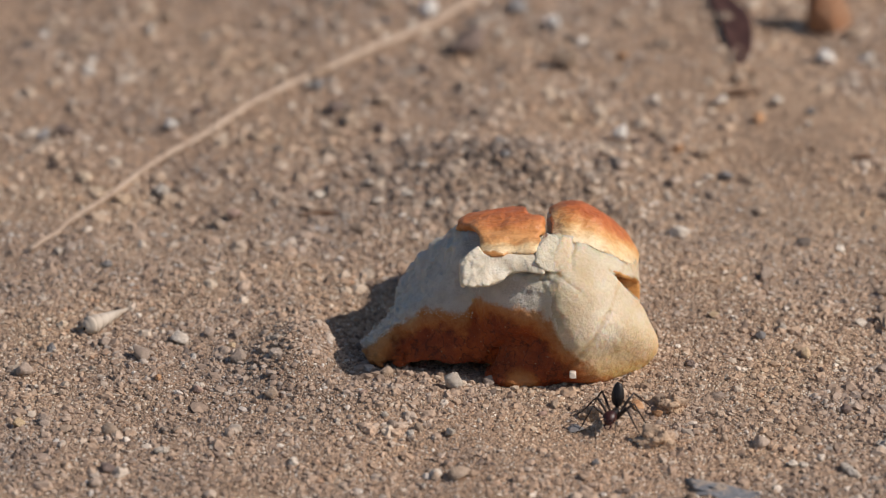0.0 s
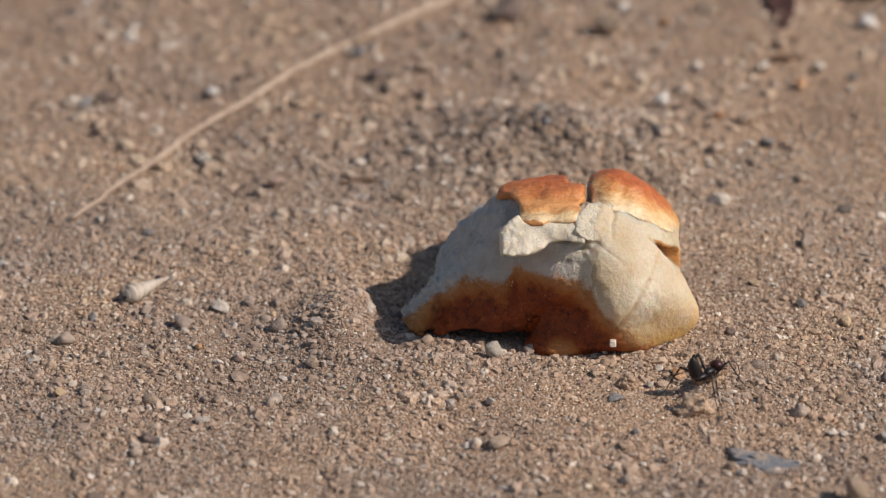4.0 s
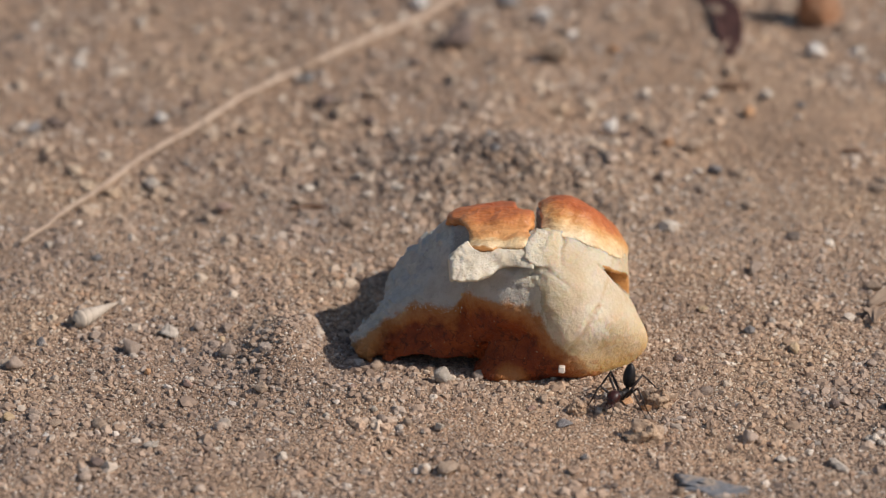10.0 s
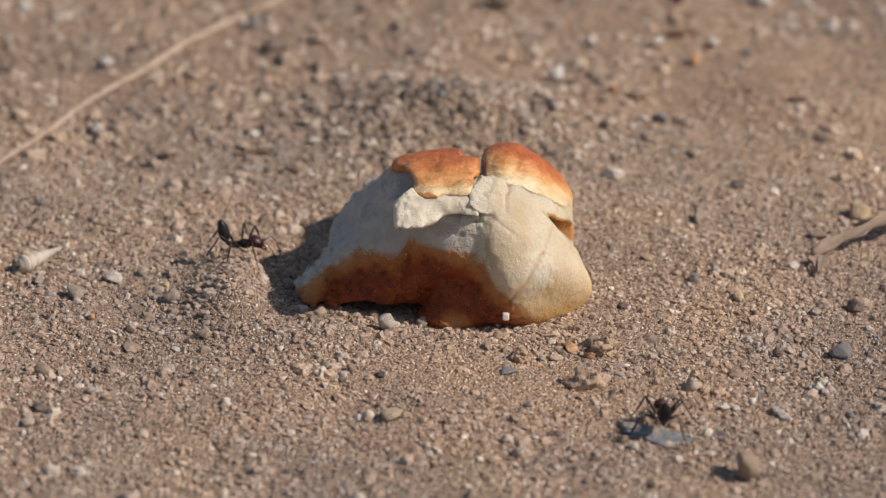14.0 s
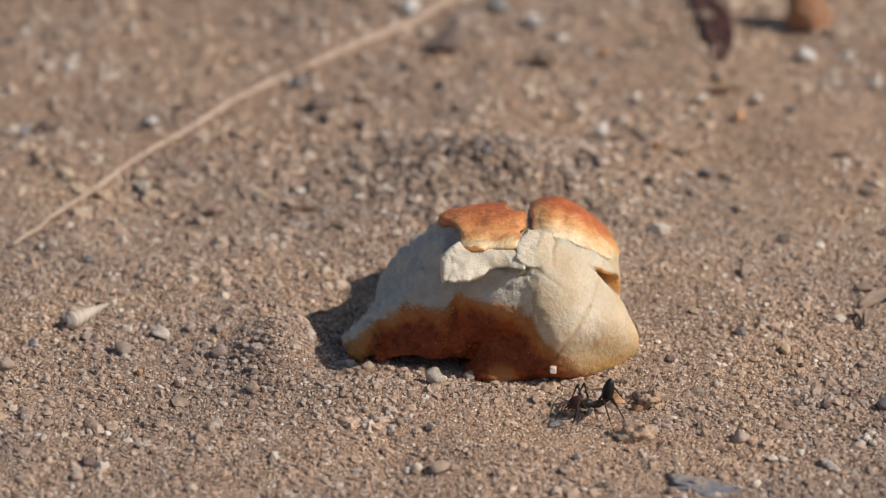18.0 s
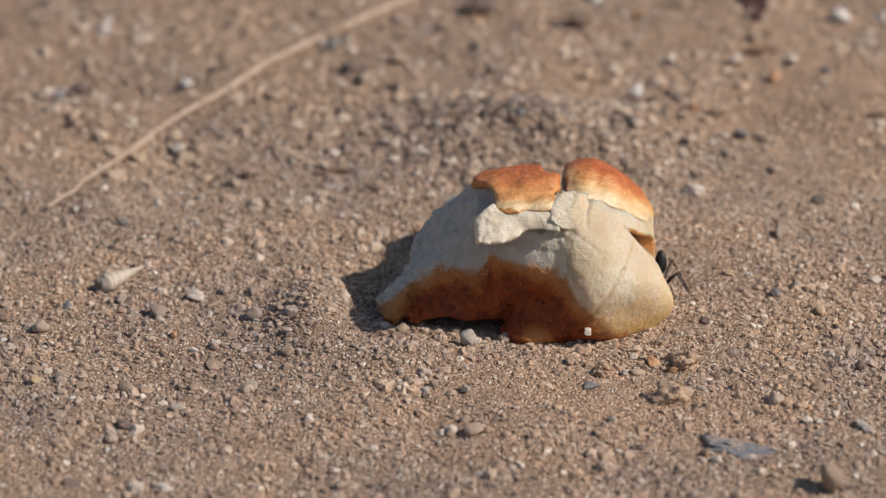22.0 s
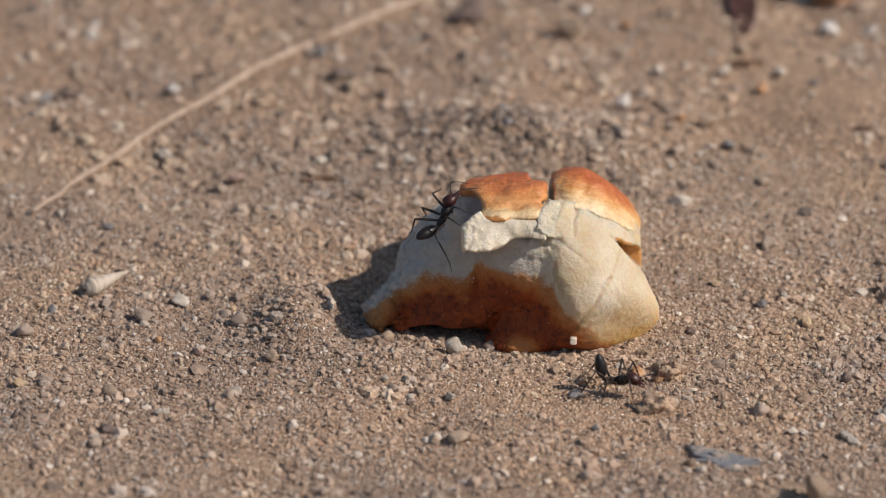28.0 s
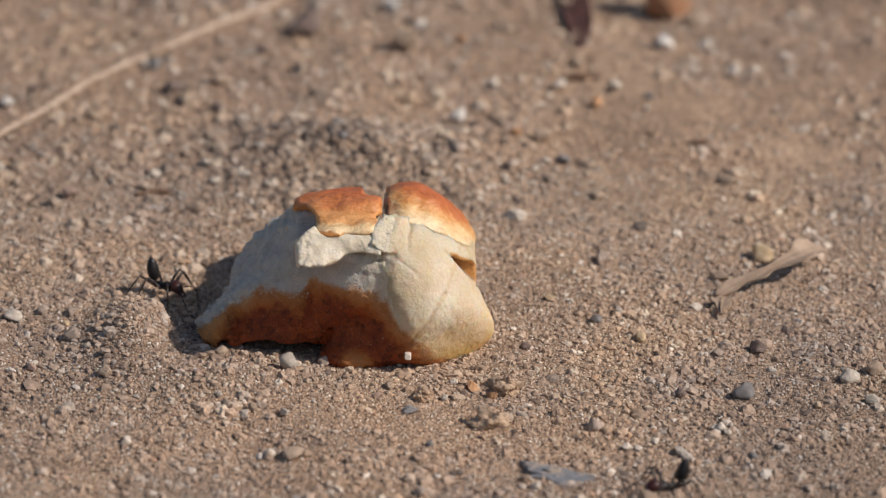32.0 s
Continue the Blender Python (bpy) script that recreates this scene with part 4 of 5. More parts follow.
for tone, lists in (("white", (WHITE_0, WHITE_1, WHITE_2)), ("grey", (GREY_0,)), ("tan", (TAN_0, TAN_1)), ("yellow", (YELLOW_0,)),
                    ("orange", (ORANGE_0,)), ("pink", (PINK_0,)), ("blue", (BLUE_0,)), ("dark", (DARK_0,))):
    for rows in lists:
        for x, y, w in rows:
            if tone == "white" and y > 80 and w > 3.0:
                pebble("chalk", x, y, w * 1.3, 0.8, sink=0.1)
                continue
            pebble(tone, x, y, w * (1.25 if tone in ("yellow", "orange") or y > 40 else 1.05), sink=0.22 if y < 40 else 0.12, k=11 if w > 5 and tone == "tan" else None)

pebble("white", -9.4, -17.6, 4.2, 0.8, "pebble", "", 0.08, 4, 20)
pebble("tan", 48.6, -66.5, 7.6, 0.95, "stone", "rough tan stone with a dark shaded side", 0.12, 11, 110)
pebble("dark", 78.0, 158.0, 8.0, 0.9, "stone", "dark brown stone lying on the soil", 0.1, 13, 10)
pebble("blue", 11.0, -32.4, 3.6, 0.4, "stone", "small flat blue-grey chip of slate", 0.2, 7, 0)


def make_shard():
    """A tall broken stone that leans, wide at its foot."""
    v, f = ball(4)
    v = v * (1 + 0.10 * vnoise(v[:, 0] * 1.7 + 3, v[:, 1] * 1.7, v[:, 2] * 1.7))[:, None]
    for j in range(9):
        n = np.random.default_rng(410 + j).normal(size=3)
        n /= np.linalg.norm(n)
        v = v - np.maximum(v @ n - 0.62, 0)[:, None] * n * 0.95
    up = (v[:, 2] + 1) / 2
    v[:, :2] *= (1.0 - 0.68 * up)[:, None]
    v[:, 0] -= 0.70 * up
    v = v * (1 + 0.03 * vnoise(v[:, 0] * 9, v[:, 1] * 9, v[:, 2] * 9))[:, None]
    ob = part("stone", mesh_from("stone", v, f), TONES["rust"])
    ob.matrix_basis = pose(64.9 * MM, 140.5 * MM, float(height(64.9, 140.5)) * MM + 0.0052, 0, 0, 8) @ Matrix.Diagonal((0.0066, 0.0054, 0.0090, 1))
    return tagged(ob, "tall leaning reddish-brown broken stone", "stone", "pebbles on the soil")


def make_slate():
    """A flat flake of blue-grey slate half buried in the soil."""
    v, f = ball(4)
    v = v * (1 + 0.26 * vnoise(v[:, 0] * 1.6 + 2, v[:, 1] * 1.6, v[:, 2] * 0.4) + 0.24 * vnoise(v[:, 0] * 5, v[:, 1] * 5, v[:, 2] * 0.8))[:, None]
    v[:, 1] *= 1 - 0.30 * v[:, 0]
    v[:, 1] += 0.35 * vnoise(v[:, 0] * 2.2, 0 * v[:, 0] + 2.5, 0 * v[:, 0])
    v[:, 2] = np.clip(v[:, 2], -0.5, 0.42) + 0.08 * vnoise(v[:, 0] * 3, v[:, 1] * 3, 0.5 + 0 * v[:, 0])
    ob = part("slate_flake", mesh_from("slate_flake", v * np.array([9.2, 2.5, 1.0]) * MM, f), TONES["blue_slate"])
    ob.matrix_basis = pose(36.8 * MM, -54.6 * MM, float(height(36.8, -54.6)) * MM - 0.0001, 5, 1, -20)
    return tagged(ob, "flat blue-grey slate flake half buried in sand", "stone")


def make_clod(x, y, w, label):
    """A lump of grains stuck together."""
    r = np.random.default_rng(int(x * 7 + 400))
    v, f = blob(4, (w / 2, w / 2.4, w / 2.7), 0.42, 2.2, x)
    v = v * (1 + 0.10 * vnoise(v[:, 0] * 2.2, v[:, 1] * 2.2 + 3, v[:, 2] * 2.2))[:, None]
    pieces = [(v, f)]
    for p in v[r.choice(len(v), 150, replace=False)]:
        gv, gf = blob(1, r.uniform(0.15, 0.42, 3), 0.3, 2.0, p[0])
        pieces.append((gv + p * r.uniform(0.84, 0.98), gf))
    v, f = merge(pieces)
    ob = part("soil_clod", mesh_from("soil_clod", v * MM, f, False), GRIT_LUMP)
    ob.matrix_basis = pose(x * MM, y * MM, float(height(x, y)) * MM + w / 7 * MM)
    return tagged(ob, label, "clod")


GRIT_LUMP = grit_paint("clod_of_sand", 1.0, [(0.0, (0.32, 0.21, 0.135)), (0.6, (0.42, 0.285, 0.185)), (1.0, (0.50, 0.36, 0.25))])
make_clod(24.0, -36.0, 5.6, "rough pinkish-tan clod of caked sand")
make_clod(27.0, -23.5, 4.4, "small rough clod of caked sand")
make_clod(13.3, -27.0, 3.2, "small rough clod of caked sand")


p = Paint("slate", 0.6, 0.4)
n1, n2 = p.noise(260, 5), p.noise(1500, 4)
TONES["blue_slate"] = p.done(p.mix(p.step(n1, 0.47, 0.62), p.ramp(n2, [(0.3, (0.14, 0.142, 0.15)), (0.7, (0.25, 0.248, 0.25))]), (0.38, 0.30, 0.23)), n2, 0.0002, 0.5)
make_slate()
make_shard()


# ---- shell, straw and leaves ----
def make_shell():
    n, m, length, whorls = 120, 40, 10.2, 6.5
    u, a = np.meshgrid(np.linspace(0, 1, n), np.linspace(0, 2 * np.pi, m, endpoint=False), indexing="ij")
    turn = (u ** 0.8) * whorls + a / (2 * np.pi)
    r = 1.95 * (1 - u) ** 0.85 * (0.88 + 0.13 * np.abs(np.sin(np.pi * turn)) ** 0.7) * np.clip(u / 0.13, 0.03, 1) ** 0.5
    r = r * (1 + 0.03 * vnoise(u * 30, np.cos(a) * 4, np.sin(a) * 4))
    v = np.stack([u * length, r * np.cos(a), r * np.sin(a)], -1).reshape(-1, 3)
    idx = np.arange(n * m).reshape(n, m)
    nxt = np.roll(idx, -1, axis=1)
    f = np.stack([idx[:-1], nxt[:-1], nxt[1:], idx[1:]], -1).reshape(-1, 4)
    ob = part("snail_shell", mesh_from("snail_shell", v * MM, f), SHELL)
    ob.matrix_basis = pose(-73.0 * MM, 2.6 * MM, float(height(-71, 5)) * MM + 0.0017, 0, -2, 45)
    return tagged(ob, "bleached pointed spiral snail shell on the soil", "shell")


make_shell()


def make_straw():
    """One long dry stalk across the soil, bent at its joint."""
    straw = new("dry_stalk")
    tagged(straw, "long thin dry straw-coloured stalk bent at a joint", "stalk")
    knots = [(-84.6, 36.2), (-78.2, 49.2), (-69.3, 67.4), (-60.0, 85.0), (-50.2, 100.7), (-39.9, 114.0), (-28.5, 126.5), (-17.3, 140.4), (-7.9, 153.4), (6.0, 172.5), (18.0, 189.0)]
    t = np.linspace(0, len(knots) - 1, 90)
    kx, ky = np.interp(t, range(len(knots)), [k[0] for k in knots]), np.interp(t, range(len(knots)), [k[1] for k in knots])
    for _ in range(3):
        kx[1:-1], ky[1:-1] = (kx[:-2] + 2 * kx[1:-1] + kx[2:]) / 4, (ky[:-2] + 2 * ky[1:-1] + ky[2:]) / 4
    kz = np.convolve(np.pad(height(kx, ky), 6, mode="edge"), np.ones(13) / 13, "valid") + 0.6
    pts = np.stack([kx + 0.5 * vnoise(t * 1.3, 0 * t, 0 * t) + 0.35 * vnoise(t * 3.7, 0 * t + 4, 0 * t), ky - 2.4, kz + 0.45], -1) * MM
    cut = 46
    v, f = tube(pts[:cut + 1], [0.00035, 0.00055, 0.00065, 0.00075], 10)
    part("stem", mesh_from("stem", v, f), STRAW, straw)
    v, f = tube(pts[cut:], [0.00075, 0.0009, 0.00095], 10)
    part("stem", mesh_from("stem", v, f), STRAW, straw)
    v, f = tube(pts[cut - 1:cut + 3], [0.0007, 0.00105, 0.00105, 0.0008], 10)
    part("joint", mesh_from("joint", v, f), NODE, straw, "swollen brown joint")
    return straw


make_straw()


def sheet(name, length, width, thick, curl, arch, material, ragged, seed, bend):
    """A curled leaf: a closed thin sheet with a ragged outline."""
    n, m = 36, 15
    u, w = np.meshgrid(np.linspace(0, 1, n), np.linspace(-1, 1, m), indexing="ij")
    half = width / 2 * np.sin(np.pi * np.clip(u * 0.94 + 0.03, 0, 1)) ** 0.55 * (1 + ragged * vnoise(u * 9 + seed, np.sign(w) * 3, 0.5 + 0 * u))
    x = (u - 0.5) * length
    y = half * w + bend * length * np.sin(u * 3.1)
    z = curl * (half * np.abs(w)) ** 1.5 / width ** 0.5 + arch * np.sin(np.pi * u) + 0.25 * vnoise(u * 6 + seed, w * 2, 1.5 + 0 * u)
    rib = thick * (1 + 1.6 * np.exp(-(w / 0.12) ** 2))
    top, low = np.stack([x, y, z + rib], -1).reshape(-1, 3), np.stack([x, y, z - rib], -1).reshape(-1, 3)
    idx = np.arange(n * m).reshape(n, m)
    q = np.stack([idx[:-1, :-1], idx[1:, :-1], idx[1:, 1:], idx[:-1, 1:]], -1).reshape(-1, 4)
    ring = np.concatenate([idx[:, 0], idx[-1, 1:], idx[-2::-1, -1], idx[0, -2:0:-1]])
    nxt = np.roll(ring, -1)
    edge = np.stack([nxt, ring, ring + n * m, nxt + n * m], -1)
    return part(name, mesh_from(name, np.vstack([top, low]) * MM, np.vstack([q, q[:, ::-1] + n * m, edge])), material)


leaf = sheet("dead_leaf", 37, 6.2, 0.22, 0.25, 0.3, LEAF_DARK, 0.22, 2.0, 0.05)
leaf.matrix_basis = pose(43.4 * MM, 138.5 * MM, float(height(41, 139)) * MM + 0.0005, 0, 0, -84)
tagged(leaf, "narrow dark brown curled dead leaf on the soil", "leaf")

leaf = sheet("dry_leaf", 25, 4.4, 0.2, 0.7, 2.6, LEAF_TAN, 1.2, 5.0, -0.05)
leaf.matrix_basis = pose(74.3 * MM, 19.5 * MM, float(height(76, 19)) * MM + 0.0016, 14, -6, 38)
tagged(leaf, "brittle tan broken leaf arched over the soil", "leaf")
leaf = sheet("dry_leaf", 8, 2.8, 0.2, 0.25, 0.5, LEAF_TAN, 0.8, 8.0, 0.05)
leaf.matrix_basis = pose(65.5 * MM, 9.0 * MM, float(height(66, 9)) * MM + 0.0006, 0, 5, 80)
tagged(leaf, "small brittle tan leaf scrap on the soil", "leaf")


def make_splinter(ax, ay, bx, by, r, label):
    t = np.linspace(0, 1, 9)
    x, y = ax + (bx - ax) * t, ay + (by - ay) * t + 0.4 * np.sin(t * 4)
    pts = np.stack([x, y, np.full(9, float(height(x, y).max()) + r * 0.6)], -1) * MM
    v, f = tube(pts, [0.4 * r * MM, r * MM, r * MM, 0.3 * r * MM], 7)
    return tagged(part("wood_splinter", mesh_from("wood_splinter", v, f), WOOD if r > 0.5 else STRAW), label, "splinter")


make_splinter(41.0, 106.0, 48.6, 107.5, 0.8, "short brown splinter of wood on the soil")
make_splinter(-38.0, 49.8, -31.0, 51.6, 0.6, "short brown splinter of wood on the soil")
make_splinter(63.5, 73.0, 67.4, 73.6, 0.7, "short dark splinter of wood on the soil")


# ---- ants ----
HIPS = [(1.5, 0.55, 62), (0.55, 0.6, 98), (-0.35, 0.55, 138)]      # x, y and rest angle of the three pairs


def leg_mesh(reach):
    """A leg along +x from the hip: thigh up, shin down, long thin foot."""
    s = reach
    knee, ankle, toe = (2.9 * s, 0, 2.3), (5.0 * s, 0, -1.2), (6.9 * s, 0, -2.75)
    pieces = [tube([(0, 0, 0), (0.5, 0, -0.1), (1.6 * s, 0, 1.2), knee], [0.26, 0.2, 0.25, 0.15], 7),
              tube([knee, (3.9 * s, 0, 0.7), ankle], [0.14, 0.16, 0.09], 6),
              tube([ankle, (6.0 * s, 0, -2.3), toe], [0.08, 0.06, 0.05], 5)]
    v, f = merge(pieces)
    return mesh_from("leg", v * MM, f)


def make_ant():
    ant = new("ant")
    tagged(ant, "long-legged black desert ant with dark red head, gaster raised", "ant", "ants round the bread")
    v, f = blob(3, (1.4, 1.12, 0.95), 0.05, 2, 1, 0.18)
    head = part("head", mesh_from("head", v * MM, f), ANT_RED, ant, "dark red head")
    head.matrix_basis = pose(3.35 * MM, 0, 3.25 * MM, 0, 28, 0)
    for s in (1, -1):
        v, f = tube([(0.9, 0.45 * s, -0.1), (1.5, 0.55 * s, -0.15), (2.05, 0.3 * s, -0.2), (2.2, 0.0, -0.2)], [0.22, 0.2, 0.13, 0.04], 7)
        part("mandible", mesh_from("mandible", v * MM, f), ANT_RED, head)
        v, f = blob(2, (0.26, 0.14, 0.24))
        part("eye", mesh_from("eye", (v + np.array([-0.15, 0.86 * s, 0.28])) * MM, f), ANT_BLACK, head)
        v, f = merge([tube([(0.7, 0.3 * s, 0.5), (1.3, 0.9 * s, 1.15), (1.9, 1.6 * s, 1.5)], [0.1, 0.085, 0.09], 6),
                      tube([(1.9, 1.6 * s, 1.5), (3.0, 1.75 * s, 1.0), (4.2, 1.5 * s, 0.0), (4.9, 1.25 * s, -0.8)], [0.075, 0.08, 0.06], 6)])
        part("antenna", mesh_from("antenna", v * MM, f), ANT_LEG, head)
    v1, f1 = blob(3, (1.3, 0.8, 0.86), 0.05, 2, 3)
    v2, f2 = blob(3, (1.4, 0.64, 0.68), 0.05, 2, 5)
    v3, f3 = tube([(2.0, 0, 2.85), (2.5, 0, 3.1)], [0.42, 0.36], 8)
    v, f = merge([(v1 + np.array([1.35, 0, 2.75]), f1), (v2 + np.array([-0.35, 0, 2.45]), f2), (v3, f3)])
    part("thorax", mesh_from("thorax", v * MM, f), ANT_BLACK, ant)
    v, f = blob(2, (0.3, 0.36, 0.5))
    part("petiole", mesh_from("petiole", (v + np.array([-1.75, 0, 2.65])) * MM, f), ANT_BLACK, ant)
    v, f = blob(4, (2.15, 1.06, 0.98), 0.02, 2, 9, -0.16)
    x = v[:, 0]
    v[:, 1:] *= (1 - 0.03 * (np.abs(np.sin(x * 3.4)) < 0.18))[:, None]
    gaster = part("gaster", mesh_from("gaster", v * MM, f), ANT_BLACK, ant, "glossy black gaster")
    gaster.matrix_basis = pose(-2.0 * MM, 0, 4.85 * MM, 0, 78, 0)
    for k, (hx, hy, a) in enumerate(HIPS):
        me = leg_mesh((0.92, 0.95, 1.2)[k])
        me.materials.append(ANT_LEG)
        for s in (1, -1):
            leg = part("leg", me, ANT_LEG, ant)
            leg.matrix_basis = pose(hx * MM, hy * s * MM, 2.5 * MM, 0, 0, a * s)
    return ant


ANT_1 = make_ant()
ANT_2 = copy_thing(ANT_1, pose(0, 0, 0))
ANT_3 = copy_thing(ANT_1, pose(0, 0, 0))

# seconds, place in millimetres (height None: on the soil), heading and pitch in degrees
A = [
    (0, 17.4, -30.7, None, 255, 0), (0.5, 16.6, -32.1, None, 235, 0), (1, 17.8, -30.3, None, 238, 0),
    (1.25, 12.6, -33.3, None, 170, 0), (1.5, 6.5, -34.0, None, 125, 0), (2, 5.4, -26.6, None, 95, 0),
    (2.5, -2.0, -17.3, None, 125, 0), (2.8, 0.5, -23.4, None, 200, 0), (3.1, 5.2, -28.4, None, 280, 0),
    (3.8, 19.1, -35.2, None, 5, 0), (4.1, 28.8, -22.1, None, 70, 0), (4.3, 32.6, -7.6, None, 130, 0),
    (4.5, 32.0, -2.3, None, 190, 0), (5, 33.9, -0.8, None, 190, 0), (5.5, 29.4, -4.6, None, 175, 0),
    (6, 26.3, -2.0, 2.6, 168, 58), (6.5, 25.9, 1.0, 6.0, 150, 55), (7, 25.6, 3.0, 9.0, 118, 40),
    (7.5, 23.6, 8.0, 8.5, 120, 25), (8, 20.3, 12.0, 10.0, 165, 20)]
A2 = [
    (11.5, -0.4, 49.6, None, 180, 0), (12, -3.3, 49.5, None, 180, 0), (16.5, -17.1, 55.9, None, 350, 0),
    (17, -8.7, 61.4, None, 350, 0), (17.5, -1.2, 53.6, None, 300, 0)]
B = [
    (7, 26.5, 5.0, 2.6, 165, 0), (8, 23.2, 3.9, None, 150, 0), (8.5, 24.5, 2.1, None, 140, 0),
    (9, 25.1, 4.7, None, 120, 0), (9.5, 25.0, -2.4, None, 260, 0), (10, 20.7, -25.2, None, 240, 0),
    (10.5, 21.0, -20.4, None, 235, 0), (11, 21.3, -22.8, None, 238, 0), (11.5, 14.0, -28.9, None, 205, 0),
    (12, 5.2, -26.4, None, 125, 0), (12.5, -8.8, -17.4, None, 195, 0), (13, -24.3, -12.3, None, 268, 0),
    (13.25, -37.4, 2.3, None, 190, 0), (13.38, -41.0, 7.0, None, 125, 0), (13.5, -43.9, 11.4, None, 60, 0), (13.75, -40.7, 11.0, None, 350, 0),
    (14, -35.4, 5.8, None, 350, 0), (14.5, -28.8, 16.0, None, 20, 0)]
B2 = [
    (19.5, 22.5, 8.2, None, 270, 0), (20, 21.8, 7.5, None, 265, 0), (20.5, 22.8, 3.8, None, 265, 0),
    (21, 24.0, 3.2, None, 270, 0), (21.5, 24.2, 2.8, None, 275, 0), (22, 23.3, 3.0, None, 265, 0),
    (22.5, 22.7, 2.6, None, 270, 0), (23, 23.2, 3.7, None, 300, 0), (23.2, 27.0, 4.5, None, 350, 0),
    (23.4, 36.6, 6.5, None, 60, 0), (23.5, 35.1, 2.8, None, 110, 0), (23.6, 33.9, 0.6, None, 145, 0),
    (23.7, 33.2, -2.0, None, 155, 0), (23.8, 34.1, -7.8, None, 165, 0), (23.9, 32.7, -6.1, None, 160, 0),
    (24, 32.3, -6.4, None, 158, 18), (24.2, 30.8, -11.0, None, 175, 0), (24.5, 33.0, -10.4, None, 180, 0), (25, 32.9, -12.5, None, 203, 0),
    (25.5, 17.1, -27.3, None, 180, 0), (26, 5.2, -30.4, None, 170, 0), (26.5, -8.0, -20.5, None, 160, 0), (27, -16.7, -9.0, 0.6, 110, 40),
    (27.5, -16.2, -10.0, 7.1, 70, 50), (28, -10.0, -6.0, 19.0, 40, 50), (28.5, 2.1, 4.0, 23.7, 20, 5),
    (28.75, 2.7, 5.0, 23.0, 60, 0), (29, 2.8, 5.0, 22.8, 92, 0)]
B3 = [(31.5, -27.0, 19.0, None, 240, 0), (31.8, -33.2, 12.5, None, 285, 0), (32, -31.3, 8.6, None, 318, 0)]
C = [
    (13, 41.1, -96.3, None, 120, 0), (13.3, 39.5, -75.4, None, 110, 0), (13.5, 38.5, -63.1, None, 100, 0),
    (14, 35.7, -51.9, None, 95, 0), (14.5, 38.1, -40.3, None, 160, 0), (15.5, 36.0, -30.1, None, 150, 0),
    (16.5, 28.1, -22.1, None, 215, 0), (17, 24.2, -22.6, None, 200, 0), (17.5, 23.1, -27.4, None, 210, 0),
    (18, 17.4, -29.1, None, 195, 0), (18.5, 16.2, -27.9, None, 190, 0), (19, 15.4, -29.7, None, 175, 0),
    (19.5, -2.6, -18.2, None, 165, 0), (20, -21.4, -12.0, None, 190, 0), (20.25, -28.6, 2.4, None, 110, 0),
    (20.5, -29.7, 12.0, None, 30, 0), (21, -26.0, 15.1, None, 10, 0), (21.5, -22.5, 18.1, None, 20, 0)]
C2 = [
    (23, 22.7, 9.0, 11.0, 240, -60), (23.25, 24.6, 8.0, 11.1, 250, -70), (23.5, 26.2, 9.1, 8.0, 245, -60),
    (23.6, 26.2, 10.2, 7.0, 240, -40), (23.7, 31.1, 16.2, None, 220, 0), (23.8, 47.3, -23.6, None, 215, 0), (23.9, 40.3, -39.0, None, 205, 0),
    (24, 39.3, -39.6, None, 200, 0), (24.1, 39.4, -39.0, None, 180, 0), (24.2, 39.6, -37.4, None, 150, 0), (24.3, 34.5, -18.5, None, 125, 0),
    (24.5, 36.3, -17.6, None, 122, 0), (25, 34.6, -22.6, None, 115, 0), (25.25, 29.8, -22.1, None, 150, 0), (25.5, 27.1, -16.6, None, 200, 0),
    (26, 20.3, -24.2, None, 200, 0), (26.7, 14.6, -28.3, None, 170, 0), (27.2, 12.9, -26.3, None, 150, 0),
    (27.5, 13.1, -25.7, None, 90, 0), (27.75, 16.0, -29.5, None, 20, 0), (28, 17.3, -31.2, None, 345, 0),
    (28.5, 17.6, -29.1, None, 10, 0), (29, 23.3, -31.0, None, 350, 0), (29.5, 21.4, -23.0, None, 40, 0),
    (30, 26.9, -26.2, None, 350, 0), (30.5, 31.6, -26.9, None, 340, 0), (31, 47.4, -45.4, None, 335, 0),
    (31.3, 61.7, -49.3, None, 350, 0), (31.5, 70.9, -51.1, None, 300, 0), (31.65, 64.8, -55.9, None, 230, 0),
    (31.8, 57.3, -59.2, None, 205, 0), (32, 52.0, -61.2, None, 207, 0)]
HIDE_A = [(8.3, 14.0, 19.0, 15.0, 100, -30), (9.4, 14.0, 25.0, None, 120, 0), (10.4, 11.0, 29.0, None, 120, 0), (11.05, 9.0, 32.0, None, 130, 0)]
MID_A = [(12.4, -1.0, 44.0, None, 240, 0), (13.0, 9.0, 32.0, None, 300, 0), (15.4, 7.0, 33.0, None, 200, 0), (16.0, -11.0, 46.0, None, 130, 0), (16.25, -17.0, 51.0, None, 60, 0)]
REST_A = [(18.0, 9.0, 33.0, None, 300, 0), (20.0, 16.0, 24.0, None, 310, 0), (32.0, 16.0, 24.0, None, 310, 0)]
FIRST_B = [(0.0, 12.0, 30.0, None, 200, 0), (5.5, 16.0, 28.0, None, 250, 0), (6.3, 22.0, 22.0, None, 240, 0)]
BACK_B = [(15.2, -26.0, 28.0, None, 30, 0), (16.0, -8.0, 34.0, None, 0, 0), (18.0, 12.0, 30.0, None, 330, 0), (19.0, 19.5, 20.5, None, 290, 0)]
FIRST_C = [(0.0, 60.0, -125.0, None, 130, 0), (11.0, 60.0, -125.0, None, 130, 0)]
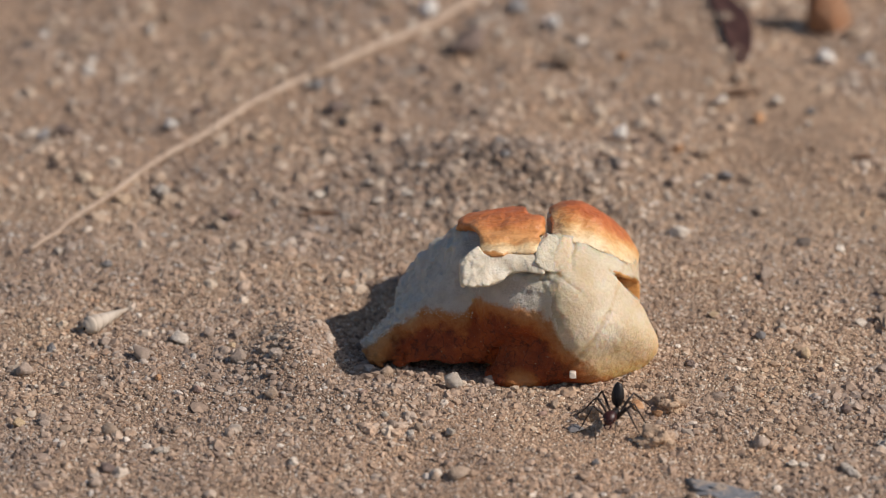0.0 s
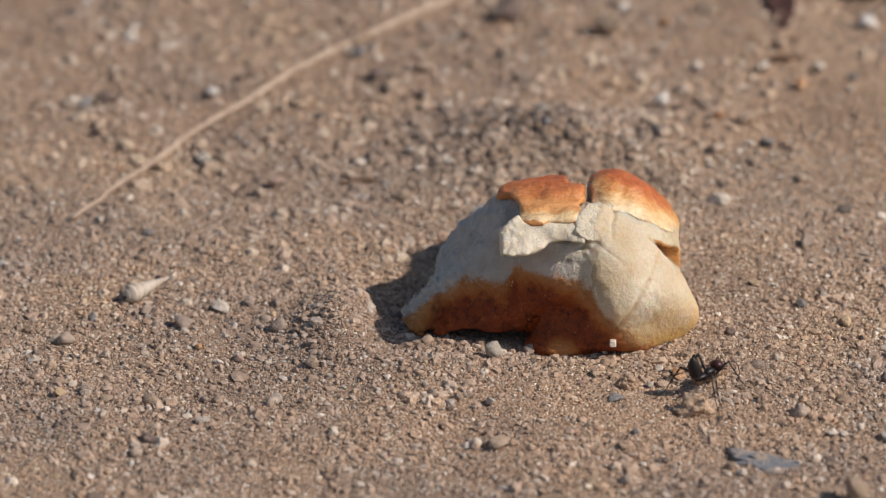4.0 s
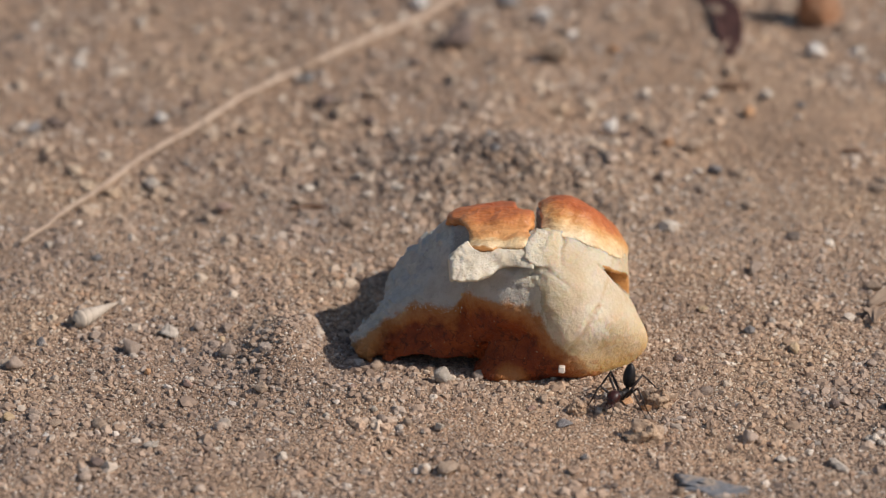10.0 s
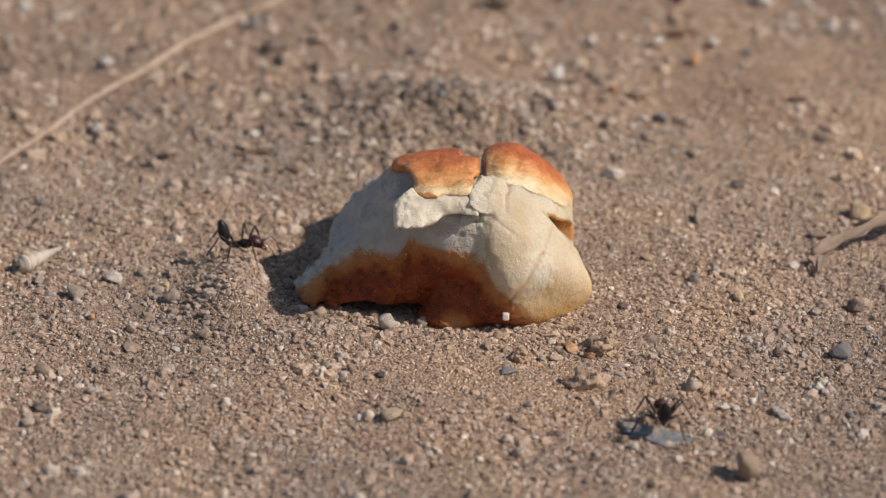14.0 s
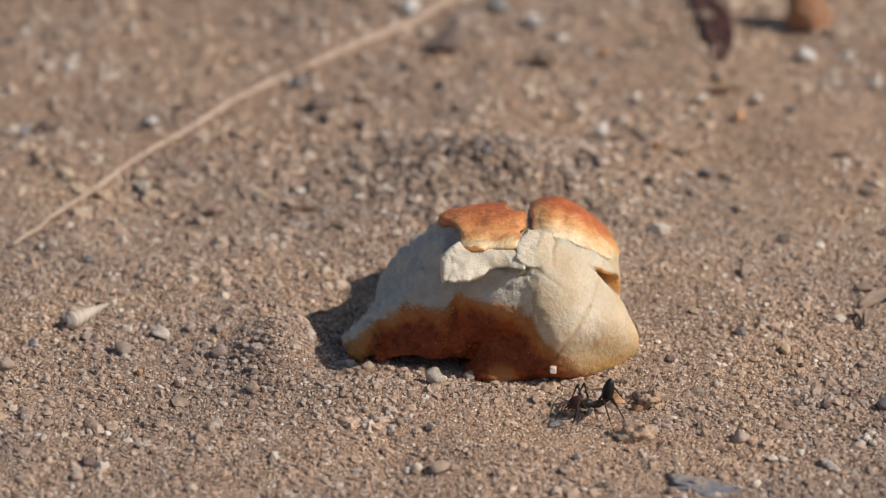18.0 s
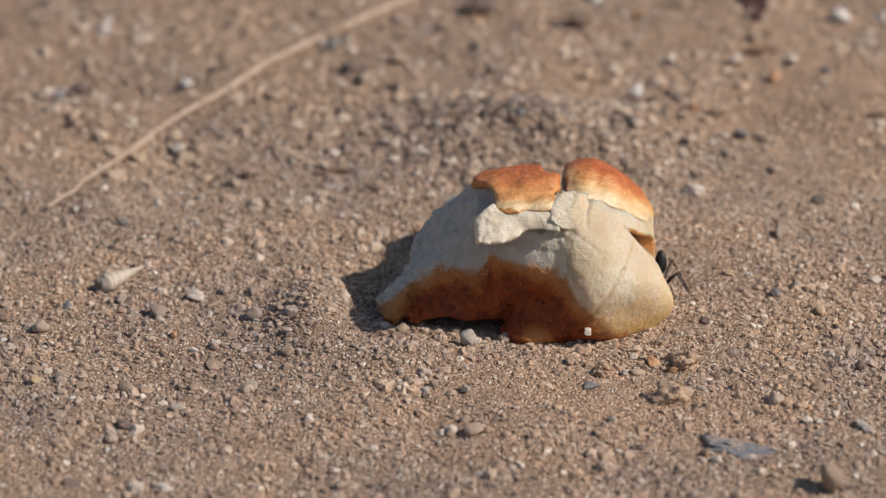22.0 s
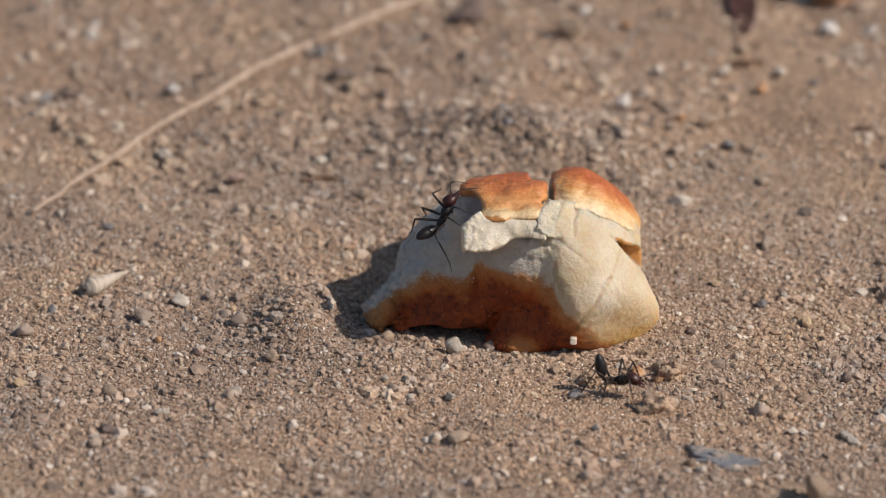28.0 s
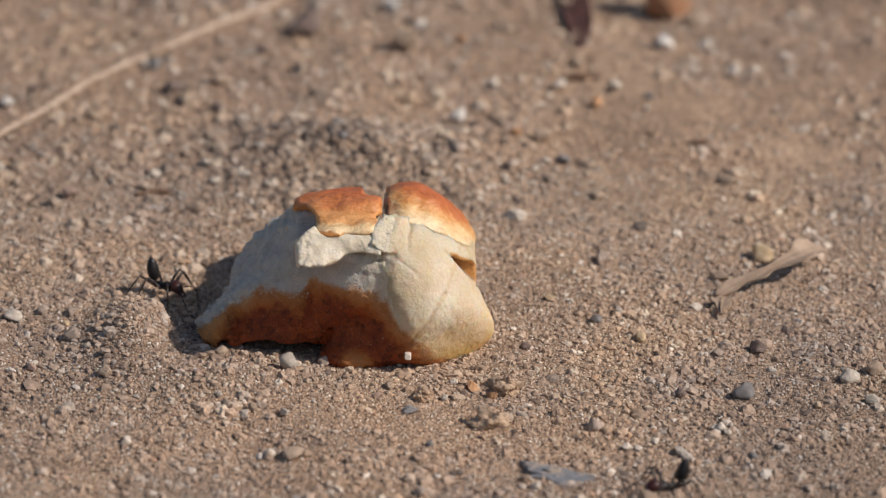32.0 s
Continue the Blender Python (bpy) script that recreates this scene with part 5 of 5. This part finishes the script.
BACK_C = [(21.7, -24.0, 30.0, None, 15, 0), (21.95, -7.0, 36.0, None, 10, 0), (22.4, 10.0, 35.0, None, 330, 0), (22.8, 18.0, 16.0, 16.0, 260, -20)]
BACK_B2 = [(29.5, -4.0, 18.0, 18.0, 150, -50), (30.1, -8.0, 27.0, None, 180, 0), (31.0, -10.0, 30.0, None, 190, 0)]


def ant_pose(row):
    t, x, y, z, turn, pitch = row
    z = float(height(x, y)) + 0.25 if z is None else z
    return pose(x * MM, y * MM, z * MM, 0, -pitch, turn)


def path_between(rows, t):
    times = [r[0] for r in rows]
    return np.array([np.interp(t, times, [r[k] for r in rows]) for k in (1, 2)])


def legs_of(ant):
    """Legs in the order front, middle, hind; each pair left then right."""
    return [c for c in ant.children if c.name.startswith("leg")]


def stride(ant, rows, shift):
    """Tripod gait: each leg swings by the distance that the ant has gone."""
    ticks = np.arange(0, 32.01, 0.1)
    places = [path_between(rows, t) for t in ticks]
    turns = np.interp(ticks, [r[0] for r in rows], np.unwrap(np.radians([r[4] for r in rows])))
    gone = np.concatenate([[0], np.cumsum([np.hypot(*(b - a)) for a, b in zip(places, places[1:])] + 1.5 * np.abs(np.diff(turns)))])
    order = sorted(legs_of(ant), key=lambda o: (-round(o.matrix_basis.translation.x, 5), -o.matrix_basis.translation.y))
    for k, leg in enumerate(order):
        hx, hy, rest = HIPS[k // 2]
        side = 1 if k % 2 == 0 else -1
        half = (k // 2 + k) % 2
        keys, last = [], None
        for i, t in enumerate(ticks):
            ph = 2 * math.pi * gone[i] / 9.0 + math.pi * half + shift
            still = i > 0 and i < len(ticks) - 1 and abs(gone[i + 1] - gone[i - 1]) < 0.02
            if still and last is not None:
                continue
            last = i
            swing, lift = 19 * math.sin(ph), 9 * max(0.0, math.cos(ph))
            keys.append((float(t), pose(hx * MM, hy * side * MM, 2.5 * MM, 0, 0, (rest - swing) * side) @ pose(0, 0, 0, 0, -lift, 0)))
        walk(leg, keys)


def smooth_turn(rows):
    """Headings made continuous, so that no ant spins the long way round."""
    turns = np.degrees(np.unwrap(np.radians([r[4] for r in rows])))
    return [(*r[:4], float(a), r[5]) for r, a in zip(rows, turns)]


# seconds and how far the gaster is raised, in degrees
TAIL_A = [(0, 78), (5.6, 78), (6.0, 42), (8.2, 42), (9.0, 78), (32, 78)]
TAIL_B = [(0, 78), (23.3, 70), (23.8, 40), (24.0, 36), (24.3, 45), (24.6, 45), (25.0, 28), (25.5, 70), (27.4, 62), (28.0, 40), (28.6, 72), (32, 78)]
TAIL_C = [(0, 78), (24.1, 78), (24.3, 12), (25.0, 8), (25.3, 55), (25.7, 78), (32, 78)]


def tail_pose(degrees):
    a = radians(degrees)
    return pose((-1.95 - 2.0 * math.cos(a)) * MM, 0, (2.9 + 2.0 * math.sin(a)) * MM, 0, degrees, 0)


def motions():
    for ant, rows, tail, shift in ((ANT_1, A + HIDE_A + A2[:2] + MID_A + A2[2:] + REST_A, TAIL_A, 0.0), (ANT_2, FIRST_B + B + BACK_B + B2 + BACK_B2 + B3, TAIL_B, 1.1), (ANT_3, FIRST_C + C + BACK_C + C2, TAIL_C, 2.3)):
        rows = smooth_turn(rows)
        walk(ant, [(r[0], ant_pose(r)) for r in rows])
        stride(ant, rows, shift)
        for piece in ant.children:
            if piece.name.startswith("gaster"):
                walk(piece, [(t, tail_pose(a)) for t, a in tail])


motions()
